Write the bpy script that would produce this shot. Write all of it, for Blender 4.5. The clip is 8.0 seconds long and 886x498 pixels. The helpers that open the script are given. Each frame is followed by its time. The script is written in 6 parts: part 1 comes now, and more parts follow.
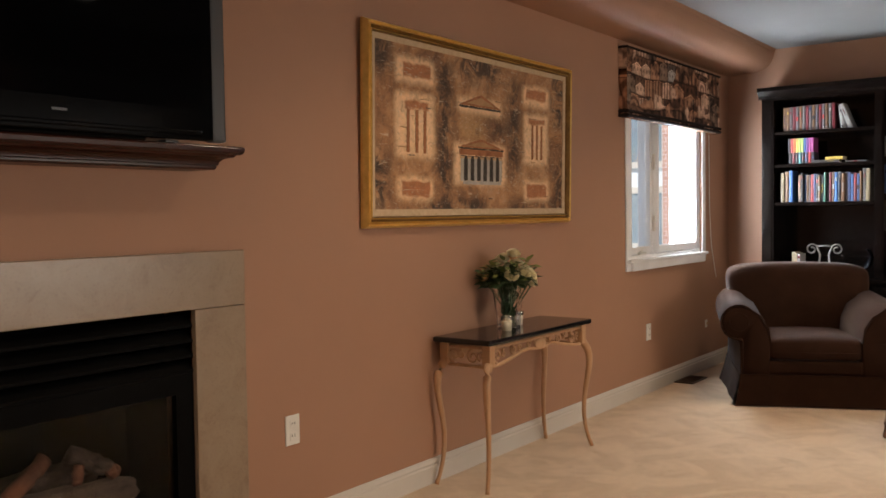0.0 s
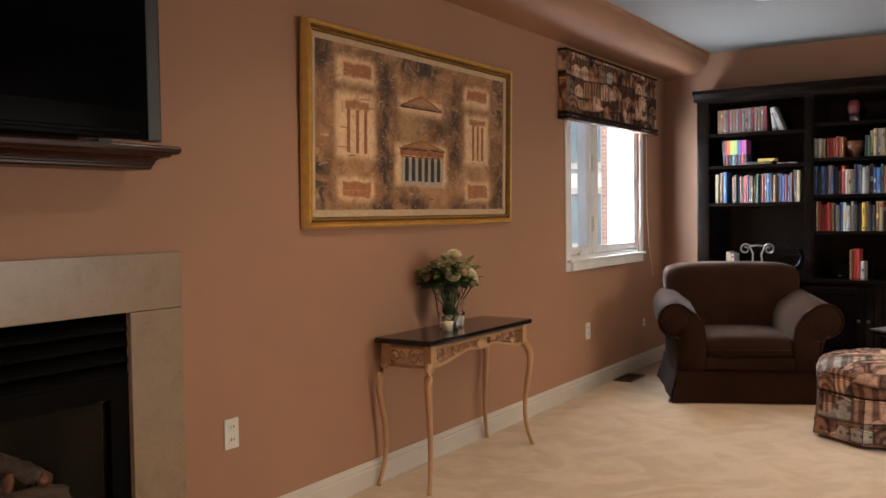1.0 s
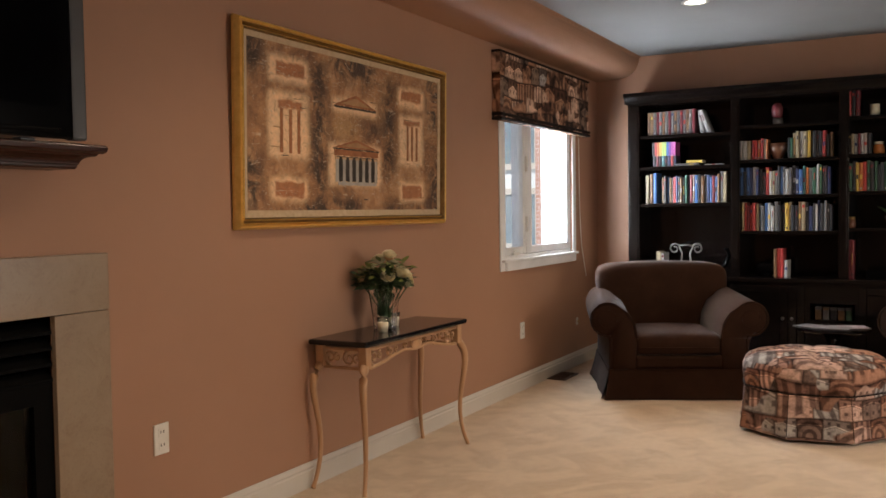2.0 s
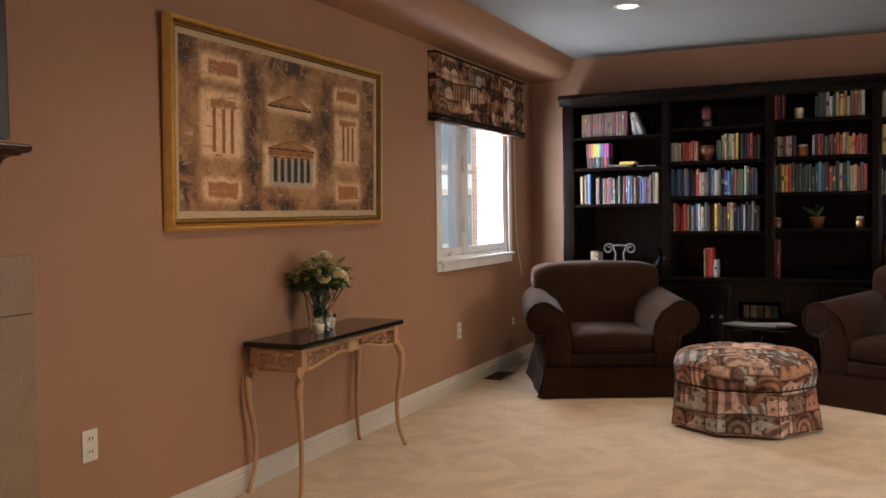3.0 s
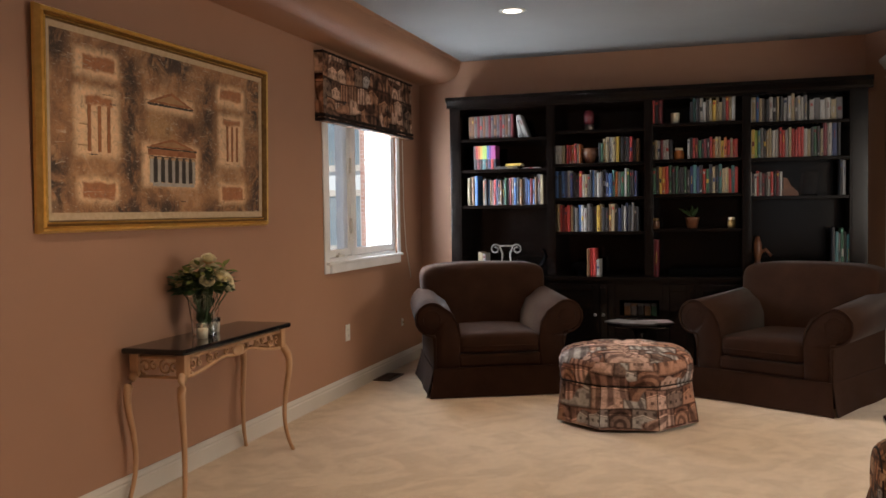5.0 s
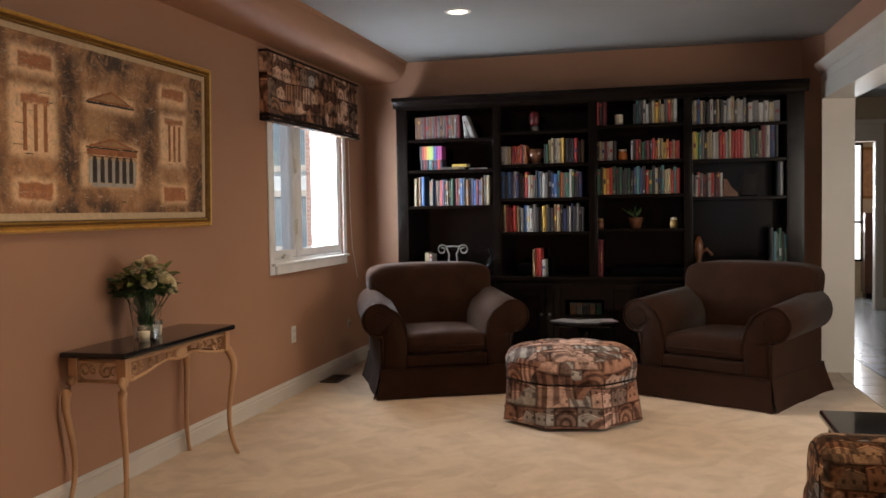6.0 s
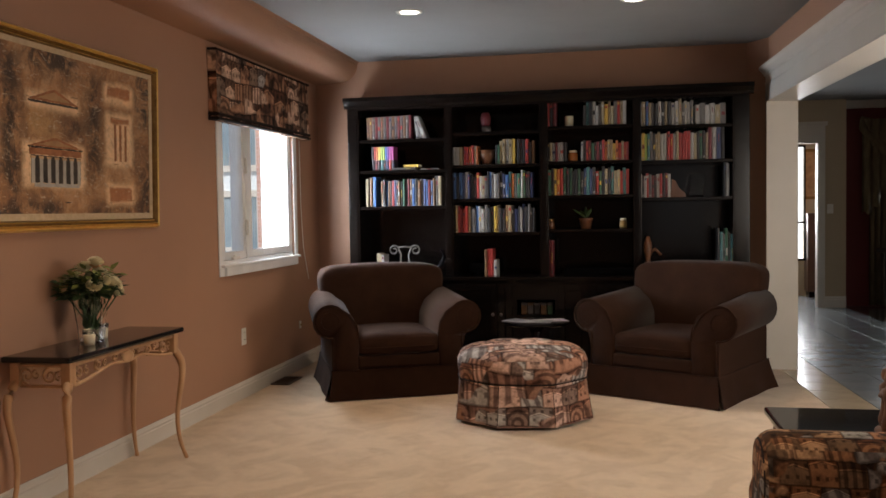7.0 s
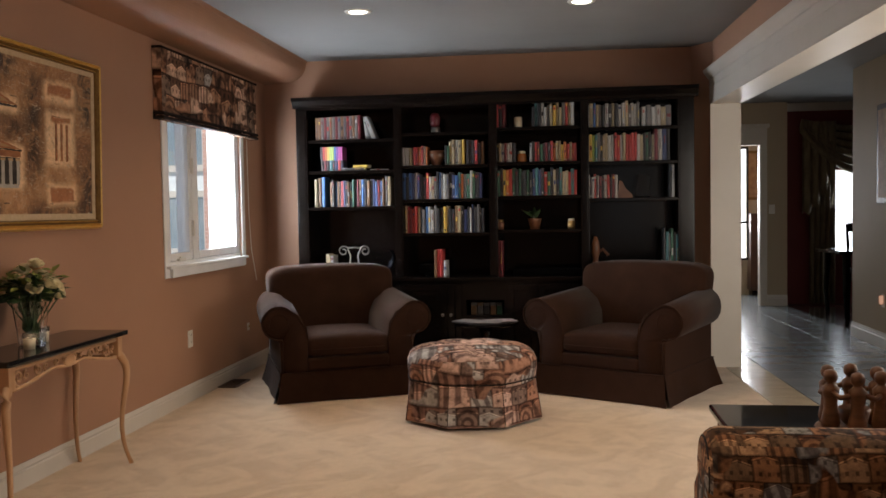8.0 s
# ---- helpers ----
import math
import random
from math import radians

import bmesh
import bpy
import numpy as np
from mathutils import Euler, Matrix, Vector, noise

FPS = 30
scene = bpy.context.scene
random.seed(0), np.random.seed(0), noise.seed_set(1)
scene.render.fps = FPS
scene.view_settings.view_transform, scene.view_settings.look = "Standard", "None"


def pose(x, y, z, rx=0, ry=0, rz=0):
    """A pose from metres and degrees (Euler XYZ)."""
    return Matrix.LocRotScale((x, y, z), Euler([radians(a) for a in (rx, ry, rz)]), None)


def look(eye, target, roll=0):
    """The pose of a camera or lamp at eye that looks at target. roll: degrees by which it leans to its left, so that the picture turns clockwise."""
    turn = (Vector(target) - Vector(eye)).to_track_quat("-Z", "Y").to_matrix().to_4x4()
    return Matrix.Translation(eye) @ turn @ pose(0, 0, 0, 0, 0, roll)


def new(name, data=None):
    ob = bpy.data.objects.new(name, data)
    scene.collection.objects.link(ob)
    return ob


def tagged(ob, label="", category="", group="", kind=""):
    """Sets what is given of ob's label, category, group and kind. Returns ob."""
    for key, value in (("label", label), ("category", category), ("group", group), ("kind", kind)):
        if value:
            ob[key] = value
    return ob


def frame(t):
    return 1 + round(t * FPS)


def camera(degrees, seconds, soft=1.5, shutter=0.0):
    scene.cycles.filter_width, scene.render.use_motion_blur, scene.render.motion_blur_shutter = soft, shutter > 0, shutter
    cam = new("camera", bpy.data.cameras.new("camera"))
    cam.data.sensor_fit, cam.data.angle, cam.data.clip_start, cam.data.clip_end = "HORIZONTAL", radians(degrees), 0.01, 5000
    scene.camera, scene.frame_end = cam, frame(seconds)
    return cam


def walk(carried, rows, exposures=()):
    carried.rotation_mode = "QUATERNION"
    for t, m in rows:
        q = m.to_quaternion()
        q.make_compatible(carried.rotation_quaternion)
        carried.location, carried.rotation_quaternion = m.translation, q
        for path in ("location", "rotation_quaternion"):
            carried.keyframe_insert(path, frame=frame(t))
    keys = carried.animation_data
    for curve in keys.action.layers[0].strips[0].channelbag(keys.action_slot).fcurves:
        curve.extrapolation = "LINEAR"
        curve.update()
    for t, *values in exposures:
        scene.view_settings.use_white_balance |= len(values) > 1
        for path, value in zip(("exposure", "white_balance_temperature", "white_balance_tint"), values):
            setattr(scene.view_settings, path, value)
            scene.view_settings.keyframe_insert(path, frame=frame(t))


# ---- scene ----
cam = camera(52.89, 8.0, soft=1.6)
# seconds, eye x y z, then the turns about x, y, z in degrees
PATH = [
    (0.0, 2.511, 0.000, 1.260, 87.749, 0.80, 36.328), (0.5, 2.512, 0.002, 1.260, 87.738, 0.80, 34.567),
    (1.0, 2.513, 0.004, 1.261, 87.724, 0.80, 32.598), (1.5, 2.514, 0.006, 1.261, 87.706, 0.81, 30.531),
    (3.0, 2.517, 0.013, 1.262, 87.669, 0.84, 24.408), (3.5, 2.518, 0.015, 1.262, 87.660, 0.84, 22.531),
    (4.0, 2.519, 0.017, 1.263, 87.644, 0.85, 20.762), (4.5, 2.520, 0.019, 1.263, 87.636, 0.86, 19.036),
    (6.0, 2.522, 0.026, 1.264, 87.603, 0.91, 13.883), (6.5, 2.523, 0.028, 1.265, 87.587, 0.92, 12.308),
    (7.0, 2.524, 0.030, 1.265, 87.582, 0.93, 10.811), (7.5, 2.525, 0.032, 1.266, 87.573, 0.94, 9.163),
    (8.0, 2.526, 0.034, 1.266, 87.557, 0.94, 7.593),
]
walk(cam, [(r[0], pose(*r[1:])) for r in PATH], exposures=[(0.0, -0.33), (4.5, -0.59), (8.0, -0.62)])

# ---- daylight and lamps ----
world = bpy.data.worlds.new("sky")
scene.world = world
world.use_nodes = True
wn = world.node_tree
sky = wn.nodes.new("ShaderNodeTexSky")
sky.sky_type, sky.sun_disc = "NISHITA", False
sky.sun_elevation, sky.sun_rotation = radians(48), radians(180)
wn.links.new(sky.outputs["Color"], wn.nodes["Background"].inputs["Color"])
wn.nodes["Background"].inputs["Strength"].default_value = 0.15


def lamp(name, kind, m, energy, color, **kw):
    data = bpy.data.lights.new(name, kind)
    data.energy, data.color = energy, color
    for k, v in kw.items():
        setattr(data, k, v)
    ob = new(name, data)
    ob.matrix_world = m
    return ob


lamp("sun", "SUN", look((1, -8, 9), (0, 0, 0)), 5.0, (1.0, 0.95, 0.88), angle=radians(0.6))
RX = 3.70        # right wall
DAY = (0.80, 0.90, 1.0)
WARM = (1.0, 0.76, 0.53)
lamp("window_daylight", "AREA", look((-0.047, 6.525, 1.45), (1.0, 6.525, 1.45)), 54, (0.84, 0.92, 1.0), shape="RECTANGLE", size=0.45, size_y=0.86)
# unseen fill lamp added on the east side, no window is known there
lamp("east_fill", "AREA", look((RX + 0.40, -0.6, 1.30), (0.6, 4.6, 1.1)), 9, (0.92, 0.96, 1.0), shape="RECTANGLE", size=2.3, size_y=1.7)
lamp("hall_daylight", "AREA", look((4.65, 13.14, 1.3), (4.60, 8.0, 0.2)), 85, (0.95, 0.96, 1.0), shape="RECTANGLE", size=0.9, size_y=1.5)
# added fill for the west wall, out of view in the hall
lamp("west_wall_fill", "AREA", look((5.29, 4.2, 1.20), (0.0, 3.7, 0.95)), 68, (0.98, 0.86, 0.74), shape="RECTANGLE", size=2.2, size_y=1.2)
# fill added at the hall's near end, unseen, to brighten its far walls
lamp("hall_end_fill", "AREA", look((4.85, 0.94, 1.45), (4.75, 6.0, 1.1)), 40, (1.0, 0.91, 0.80), shape="RECTANGLE", size=0.7, size_y=1.3)
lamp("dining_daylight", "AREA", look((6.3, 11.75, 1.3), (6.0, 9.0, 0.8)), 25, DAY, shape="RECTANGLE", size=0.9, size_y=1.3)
# only row 5.70 is in view; 3.00 fits the mantel's shadow, 0.30 is added fill
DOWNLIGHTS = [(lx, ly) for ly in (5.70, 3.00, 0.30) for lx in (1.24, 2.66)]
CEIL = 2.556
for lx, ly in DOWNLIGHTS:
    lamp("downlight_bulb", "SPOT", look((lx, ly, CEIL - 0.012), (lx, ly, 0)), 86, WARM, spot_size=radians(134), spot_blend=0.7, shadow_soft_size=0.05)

# ---- materials ----
def shade(name, rough=0.5, metal=0.0, spec=0.5):
    m = bpy.data.materials.new(name)
    m.use_nodes = True
    b = m.node_tree.nodes["Principled BSDF"]
    b.inputs["Roughness"].default_value, b.inputs["Metallic"].default_value = rough, metal
    b.inputs["Specular IOR Level"].default_value = spec
    return m, m.node_tree, b


def node(nt, kind, **kw):
    n = nt.nodes.new(kind)
    for k, v in kw.items():
        if k in n.inputs:
            n.inputs[k].default_value = v
        else:
            setattr(n, k, v)
    return n


def coords(nt, scale=(1, 1, 1), kind="Object"):
    tc = nt.nodes.new("ShaderNodeTexCoord")
    mp = nt.nodes.new("ShaderNodeMapping")
    mp.inputs["Scale"].default_value = scale
    nt.links.new(tc.outputs[kind], mp.inputs["Vector"])
    return mp.outputs["Vector"]


def ramp(nt, fac, stops, mode="LINEAR"):
    r = nt.nodes.new("ShaderNodeValToRGB")
    r.color_ramp.interpolation = mode
    e = r.color_ramp.elements
    while len(e) < len(stops):
        e.new(0.5)
    for el, (p, c) in zip(e, stops):
        el.position, el.color = p, (*c, 1)
    nt.links.new(fac, r.inputs["Fac"])
    return r.outputs["Color"]


def bump(nt, b, height, strength=0.3, dist=0.002):
    n = node(nt, "ShaderNodeBump")
    n.inputs["Strength"].default_value, n.inputs["Distance"].default_value = strength, dist
    nt.links.new(height, n.inputs["Height"])
    nt.links.new(n.outputs["Normal"], b.inputs["Normal"])


def mottled(name, c0, c1, scale=(3, 3, 3), fine=120.0, rough=0.6, strength=0.15, dist=0.001, metal=0.0, spec=0.5, detail=6.0):
    """A surface with broad and fine variation between two colours and a fine relief."""
    m, nt, b = shade(name, rough, metal, spec)
    v = coords(nt, scale)
    n1 = node(nt, "ShaderNodeTexNoise", Scale=1.0, Detail=detail, Roughness=0.6)
    nt.links.new(v, n1.inputs["Vector"])
    nt.links.new(ramp(nt, n1.outputs["Fac"], [(0.3, c0), (0.7, c1)]), b.inputs["Base Color"])
    v2 = coords(nt)
    n2 = node(nt, "ShaderNodeTexNoise", Scale=fine, Detail=3.0)
    nt.links.new(v2, n2.inputs["Vector"])
    bump(nt, b, n2.outputs["Fac"], strength, dist)
    return m


def plain(name, c, rough=0.5, metal=0.0, spec=0.5):
    d = tuple(x * 0.88 for x in c)
    return mottled(name, d, c, (6, 6, 6), 200.0, rough, 0.05, 0.0005, metal, spec)


WALL = mottled("tan wall paint", (0.352, 0.193, 0.123), (0.388, 0.215, 0.139), (0.9, 0.9, 0.9), 260, 0.62, 0.25, 0.0006, spec=0.35)
WALL_HALL = mottled("beige hall paint", (0.42, 0.34, 0.24), (0.46, 0.38, 0.27), (0.9, 0.9, 0.9), 260, 0.65, 0.2, 0.0006, spec=0.3)
WALL_RED = mottled("dark red wall paint", (0.13, 0.012, 0.012), (0.16, 0.018, 0.015), (0.9, 0.9, 0.9), 260, 0.6, 0.2, 0.0006)
# white paint darkened to grey, the ceiling's dimness is put into its colour
CEILING = mottled("shade-greyed white ceiling paint", (0.24, 0.238, 0.238), (0.272, 0.268, 0.268), (1.5, 1.5, 1.5), 180, 0.85, 0.5, 0.001, spec=0.2)
TRIM = mottled("white trim paint", (0.56, 0.53, 0.48), (0.62, 0.59, 0.54), (2, 2, 2), 90, 0.38, 0.06, 0.0006)
ESPRESSO = mottled("espresso stained wood", (0.0035, 0.0026, 0.0024), (0.007, 0.005, 0.0042), (3, 3, 30), 160, 0.15, 0.08, 0.0004, spec=0.2)
CHERRY = mottled("dark cherry wood", (0.020, 0.0042, 0.0028), (0.040, 0.0085, 0.0052), (20, 2.5, 20), 120, 0.26, 0.08, 0.0006, spec=0.28)
FABRIC = mottled("brown woven upholstery", (0.0235, 0.0108, 0.0068), (0.034, 0.0160, 0.0102), (5, 5, 5), 650, 0.85, 0.5, 0.0012, spec=0.04)
_s = FABRIC.node_tree.nodes["Principled BSDF"]
_s.inputs["Sheen Weight"].default_value, _s.inputs["Sheen Roughness"].default_value = 0.06, 0.4
FABRIC_DK = mottled("brown piping cord", (0.014, 0.008, 0.0065), (0.02, 0.0115, 0.009), (9, 9, 9), 650, 0.85, 0.4, 0.001, spec=0.25)
PALEWOOD = mottled("pickled pale carved wood", (0.40, 0.22, 0.11), (0.56, 0.34, 0.19), (14, 14, 4), 220, 0.42, 0.2, 0.001)
GOLD = mottled("antique gold leaf", (0.70, 0.43, 0.115), (0.86, 0.58, 0.19), (25, 25, 25), 300, 0.32, 0.25, 0.001, metal=0.4)
GOLD_DK = mottled("worn gold bronze", (0.15, 0.075, 0.018), (0.27, 0.145, 0.038), (25, 25, 25), 300, 0.40, 0.25, 0.001, metal=0.5)
LINEN = mottled("cream linen liner", (0.46, 0.335, 0.20), (0.58, 0.44, 0.285), (40, 40, 40), 500, 0.8, 0.4, 0.001)
BLACKMETAL = mottled("black enamelled metal", (0.0014, 0.0014, 0.0014), (0.003, 0.0028, 0.0028), (9, 9, 9), 200, 0.5, 0.1, 0.0006, spec=0.04)
VINYL = plain("white window vinyl", (0.82, 0.83, 0.84), 0.35)
PLASTIC = plain("white plastic", (0.75, 0.73, 0.68), 0.35)
SILVER = plain("brushed grey plastic", (0.07, 0.07, 0.074), 0.35, 0.3)
STEEL = plain("brushed metal", (0.34, 0.32, 0.30), 0.32, 0.9)
BRASS = plain("aged brass", (0.50, 0.34, 0.14), 0.3, 0.9)
CHARCOAL = mottled("scorched ceramic log", (0.016, 0.012, 0.010), (0.075, 0.050, 0.036), (45, 8, 45), 60, 0.95, 0.9, 0.008)
EMBER = mottled("reddish ceramic bark", (0.06, 0.020, 0.009), (0.12, 0.045, 0.021), (14, 14, 14), 60, 0.9, 0.7, 0.004)
LEAF = mottled("dark green leaf", (0.016, 0.042, 0.014), (0.05, 0.095, 0.032), (30, 30, 30), 200, 0.5, 0.2, 0.001)
LEAF_PALE = mottled("pale green leaf", (0.13, 0.17, 0.04), (0.24, 0.27, 0.08), (30, 30, 30), 200, 0.5, 0.2, 0.001)
PETAL = mottled("cream petal", (0.80, 0.71, 0.47), (0.88, 0.81, 0.60), (30, 30, 30), 200, 0.55, 0.1, 0.0006)
PETAL_PEACH = mottled("peach petal", (0.70, 0.40, 0.20), (0.80, 0.54, 0.32), (30, 30, 30), 200, 0.55, 0.1, 0.0006)
WAX = plain("ivory candle wax", (0.78, 0.70, 0.52), 0.5)
CERAMIC = mottled("brown glazed ceramic", (0.09, 0.035, 0.018), (0.16, 0.065, 0.03), (14, 14, 14), 90, 0.3, 0.1, 0.001)
CARVED = mottled("carved reddish brown wood", (0.085, 0.034, 0.013), (0.20, 0.085, 0.034), (12, 12, 40), 150, 0.5, 0.3, 0.0015)
PAPER = mottled("magazine paper", (0.16, 0.155, 0.155), (0.28, 0.27, 0.27), (20, 20, 20), 200, 0.45, 0.05, 0.0005)
PAGES = mottled("page block", (0.52, 0.46, 0.36), (0.62, 0.56, 0.45), (60, 60, 3), 300, 0.8, 0.2, 0.0008)
DRAPE = mottled("olive gold brocade drape", (0.10, 0.075, 0.040), (0.20, 0.15, 0.085), (18, 18, 5), 300, 0.8, 0.3, 0.001)
DARKFLOOR = mottled("dark polished floorboards", (0.014, 0.007, 0.005), (0.03, 0.015, 0.010), (9, 1.5, 9), 90, 0.18, 0.05, 0.0006)
SNOW = mottled("pale paving outside", (0.55, 0.55, 0.55), (0.68, 0.68, 0.68), (2, 2, 2), 30, 0.9, 0.3, 0.004)


def glass(name, rough=0.0, tint=(1, 1, 1)):
    m, nt, b = shade(name, rough)
    b.inputs["Transmission Weight"].default_value = 1.0
    b.inputs["Base Color"].default_value = (*tint, 1)
    b.inputs["IOR"].default_value = 1.45
    return m


GLASS = glass("clear glass")
PANE = glass("window glass")
PANE.node_tree.nodes["Principled BSDF"].inputs["IOR"].default_value = 1.1
DARKGLASS, _nt, _b = shade("smoked fireplace glass", 0.04)
_b.inputs["Transmission Weight"].default_value = 1.0
_b.inputs["Base Color"].default_value = (0.85, 0.82, 0.8, 1)
_b.inputs["IOR"].default_value = 1.2
SCREEN, _nt, _b = shade("black television screen", 0.05, 0, 0.03)
_b.inputs["Base Color"].default_value = (0.0015, 0.0015, 0.0018, 1)
GLOSSBLACK, _nt, _b = shade("gloss black plastic", 0.12, 0, 0.05)
_b.inputs["Base Color"].default_value = (0.002, 0.002, 0.0023, 1)


def granite():
    m, nt, b = shade("polished black granite", 0.07)
    v = coords(nt)
    n = node(nt, "ShaderNodeTexNoise", Scale=140.0, Detail=4.0)
    nt.links.new(v, n.inputs["Vector"])
    nt.links.new(ramp(nt, n.outputs["Fac"], [(0.5, (0.006, 0.006, 0.007)), (0.66, (0.014, 0.013, 0.013)), (0.74, (0.05, 0.048, 0.045))]), b.inputs["Base Color"])
    return m


def marble():
    m, nt, b = shade("beige limestone", 0.28)
    v = coords(nt, (3, 3, 3))
    n = node(nt, "ShaderNodeTexNoise", Scale=2.6, Detail=10.0, Roughness=0.72, Distortion=0.5)
    nt.links.new(v, n.inputs["Vector"])
    n2 = node(nt, "ShaderNodeTexVoronoi", Scale=22.0)
    nt.links.new(v, n2.inputs["Vector"])
    base = ramp(nt, n.outputs["Fac"], [(0.28, (0.205, 0.138, 0.090)), (0.45, (0.27, 0.195, 0.132)), (0.6, (0.295, 0.218, 0.152)), (0.7, (0.235, 0.165, 0.110))])
    mix = node(nt, "ShaderNodeMix", data_type="RGBA", blend_type="MULTIPLY")
    mix.inputs["Factor"].default_value = 0.25
    nt.links.new(base, mix.inputs["A"])
    nt.links.new(ramp(nt, n2.outputs["Distance"], [(0.0, (0.65, 0.6, 0.52)), (0.4, (1, 1, 1))]), mix.inputs["B"])
    nt.links.new(mix.outputs["Result"], b.inputs["Base Color"])
    return m


def carpet():
    """Cream cut pile with the long strokes that a vacuum cleaner leaves."""
    m, nt, b = shade("cream cut pile carpet", 0.95, 0, 0.1)
    b.inputs["Sheen Weight"].default_value = 0.3
    v = coords(nt, (1, 1, 1))
    strokes = []
    for turn, sc in ((42, (3.4, 6.4, 1)), (-48, (3.4, 6.8, 1)), (70, (2.6, 2.4, 1))):
        rot = node(nt, "ShaderNodeVectorRotate", rotation_type="Z_AXIS")
        rot.inputs["Angle"].default_value = radians(turn)
        nt.links.new(v, rot.inputs["Vector"])
        st = node(nt, "ShaderNodeMapping")
        st.inputs["Scale"].default_value = sc
        nt.links.new(rot.outputs["Vector"], st.inputs["Vector"])
        n1 = node(nt, "ShaderNodeTexNoise", Scale=1.0, Detail=4.0, Distortion=0.4)
        nt.links.new(st.outputs["Vector"], n1.inputs["Vector"])
        strokes.append(ramp(nt, n1.outputs["Fac"], [(0.42, (0, 0, 0)), (0.56, (1, 1, 1))]))
    lay = node(nt, "ShaderNodeMix", data_type="RGBA")
    nt.links.new(strokes[2], lay.inputs["Factor"])
    nt.links.new(strokes[0], lay.inputs["A"])
    nt.links.new(strokes[1], lay.inputs["B"])
    n2 = node(nt, "ShaderNodeTexNoise", Scale=240.0, Detail=2.0)
    nt.links.new(v, n2.inputs["Vector"])
    n3 = node(nt, "ShaderNodeTexNoise", Scale=28.0, Detail=4.0)
    nt.links.new(v, n3.inputs["Vector"])
    c1 = ramp(nt, lay.outputs["Result"], [(0.0, (0.545, 0.408, 0.278)), (1.0, (0.640, 0.495, 0.350))])
    mix = node(nt, "ShaderNodeMix", data_type="RGBA", blend_type="MULTIPLY")
    mix.inputs["Factor"].default_value = 0.5
    nt.links.new(c1, mix.inputs["A"])
    nt.links.new(ramp(nt, n3.outputs["Fac"], [(0.35, (0.86, 0.85, 0.84)), (0.65, (1, 1, 1))]), mix.inputs["B"])
    nt.links.new(mix.outputs["Result"], b.inputs["Base Color"])
    bump(nt, b, n2.outputs["Fac"], 0.7, 0.004)
    return m


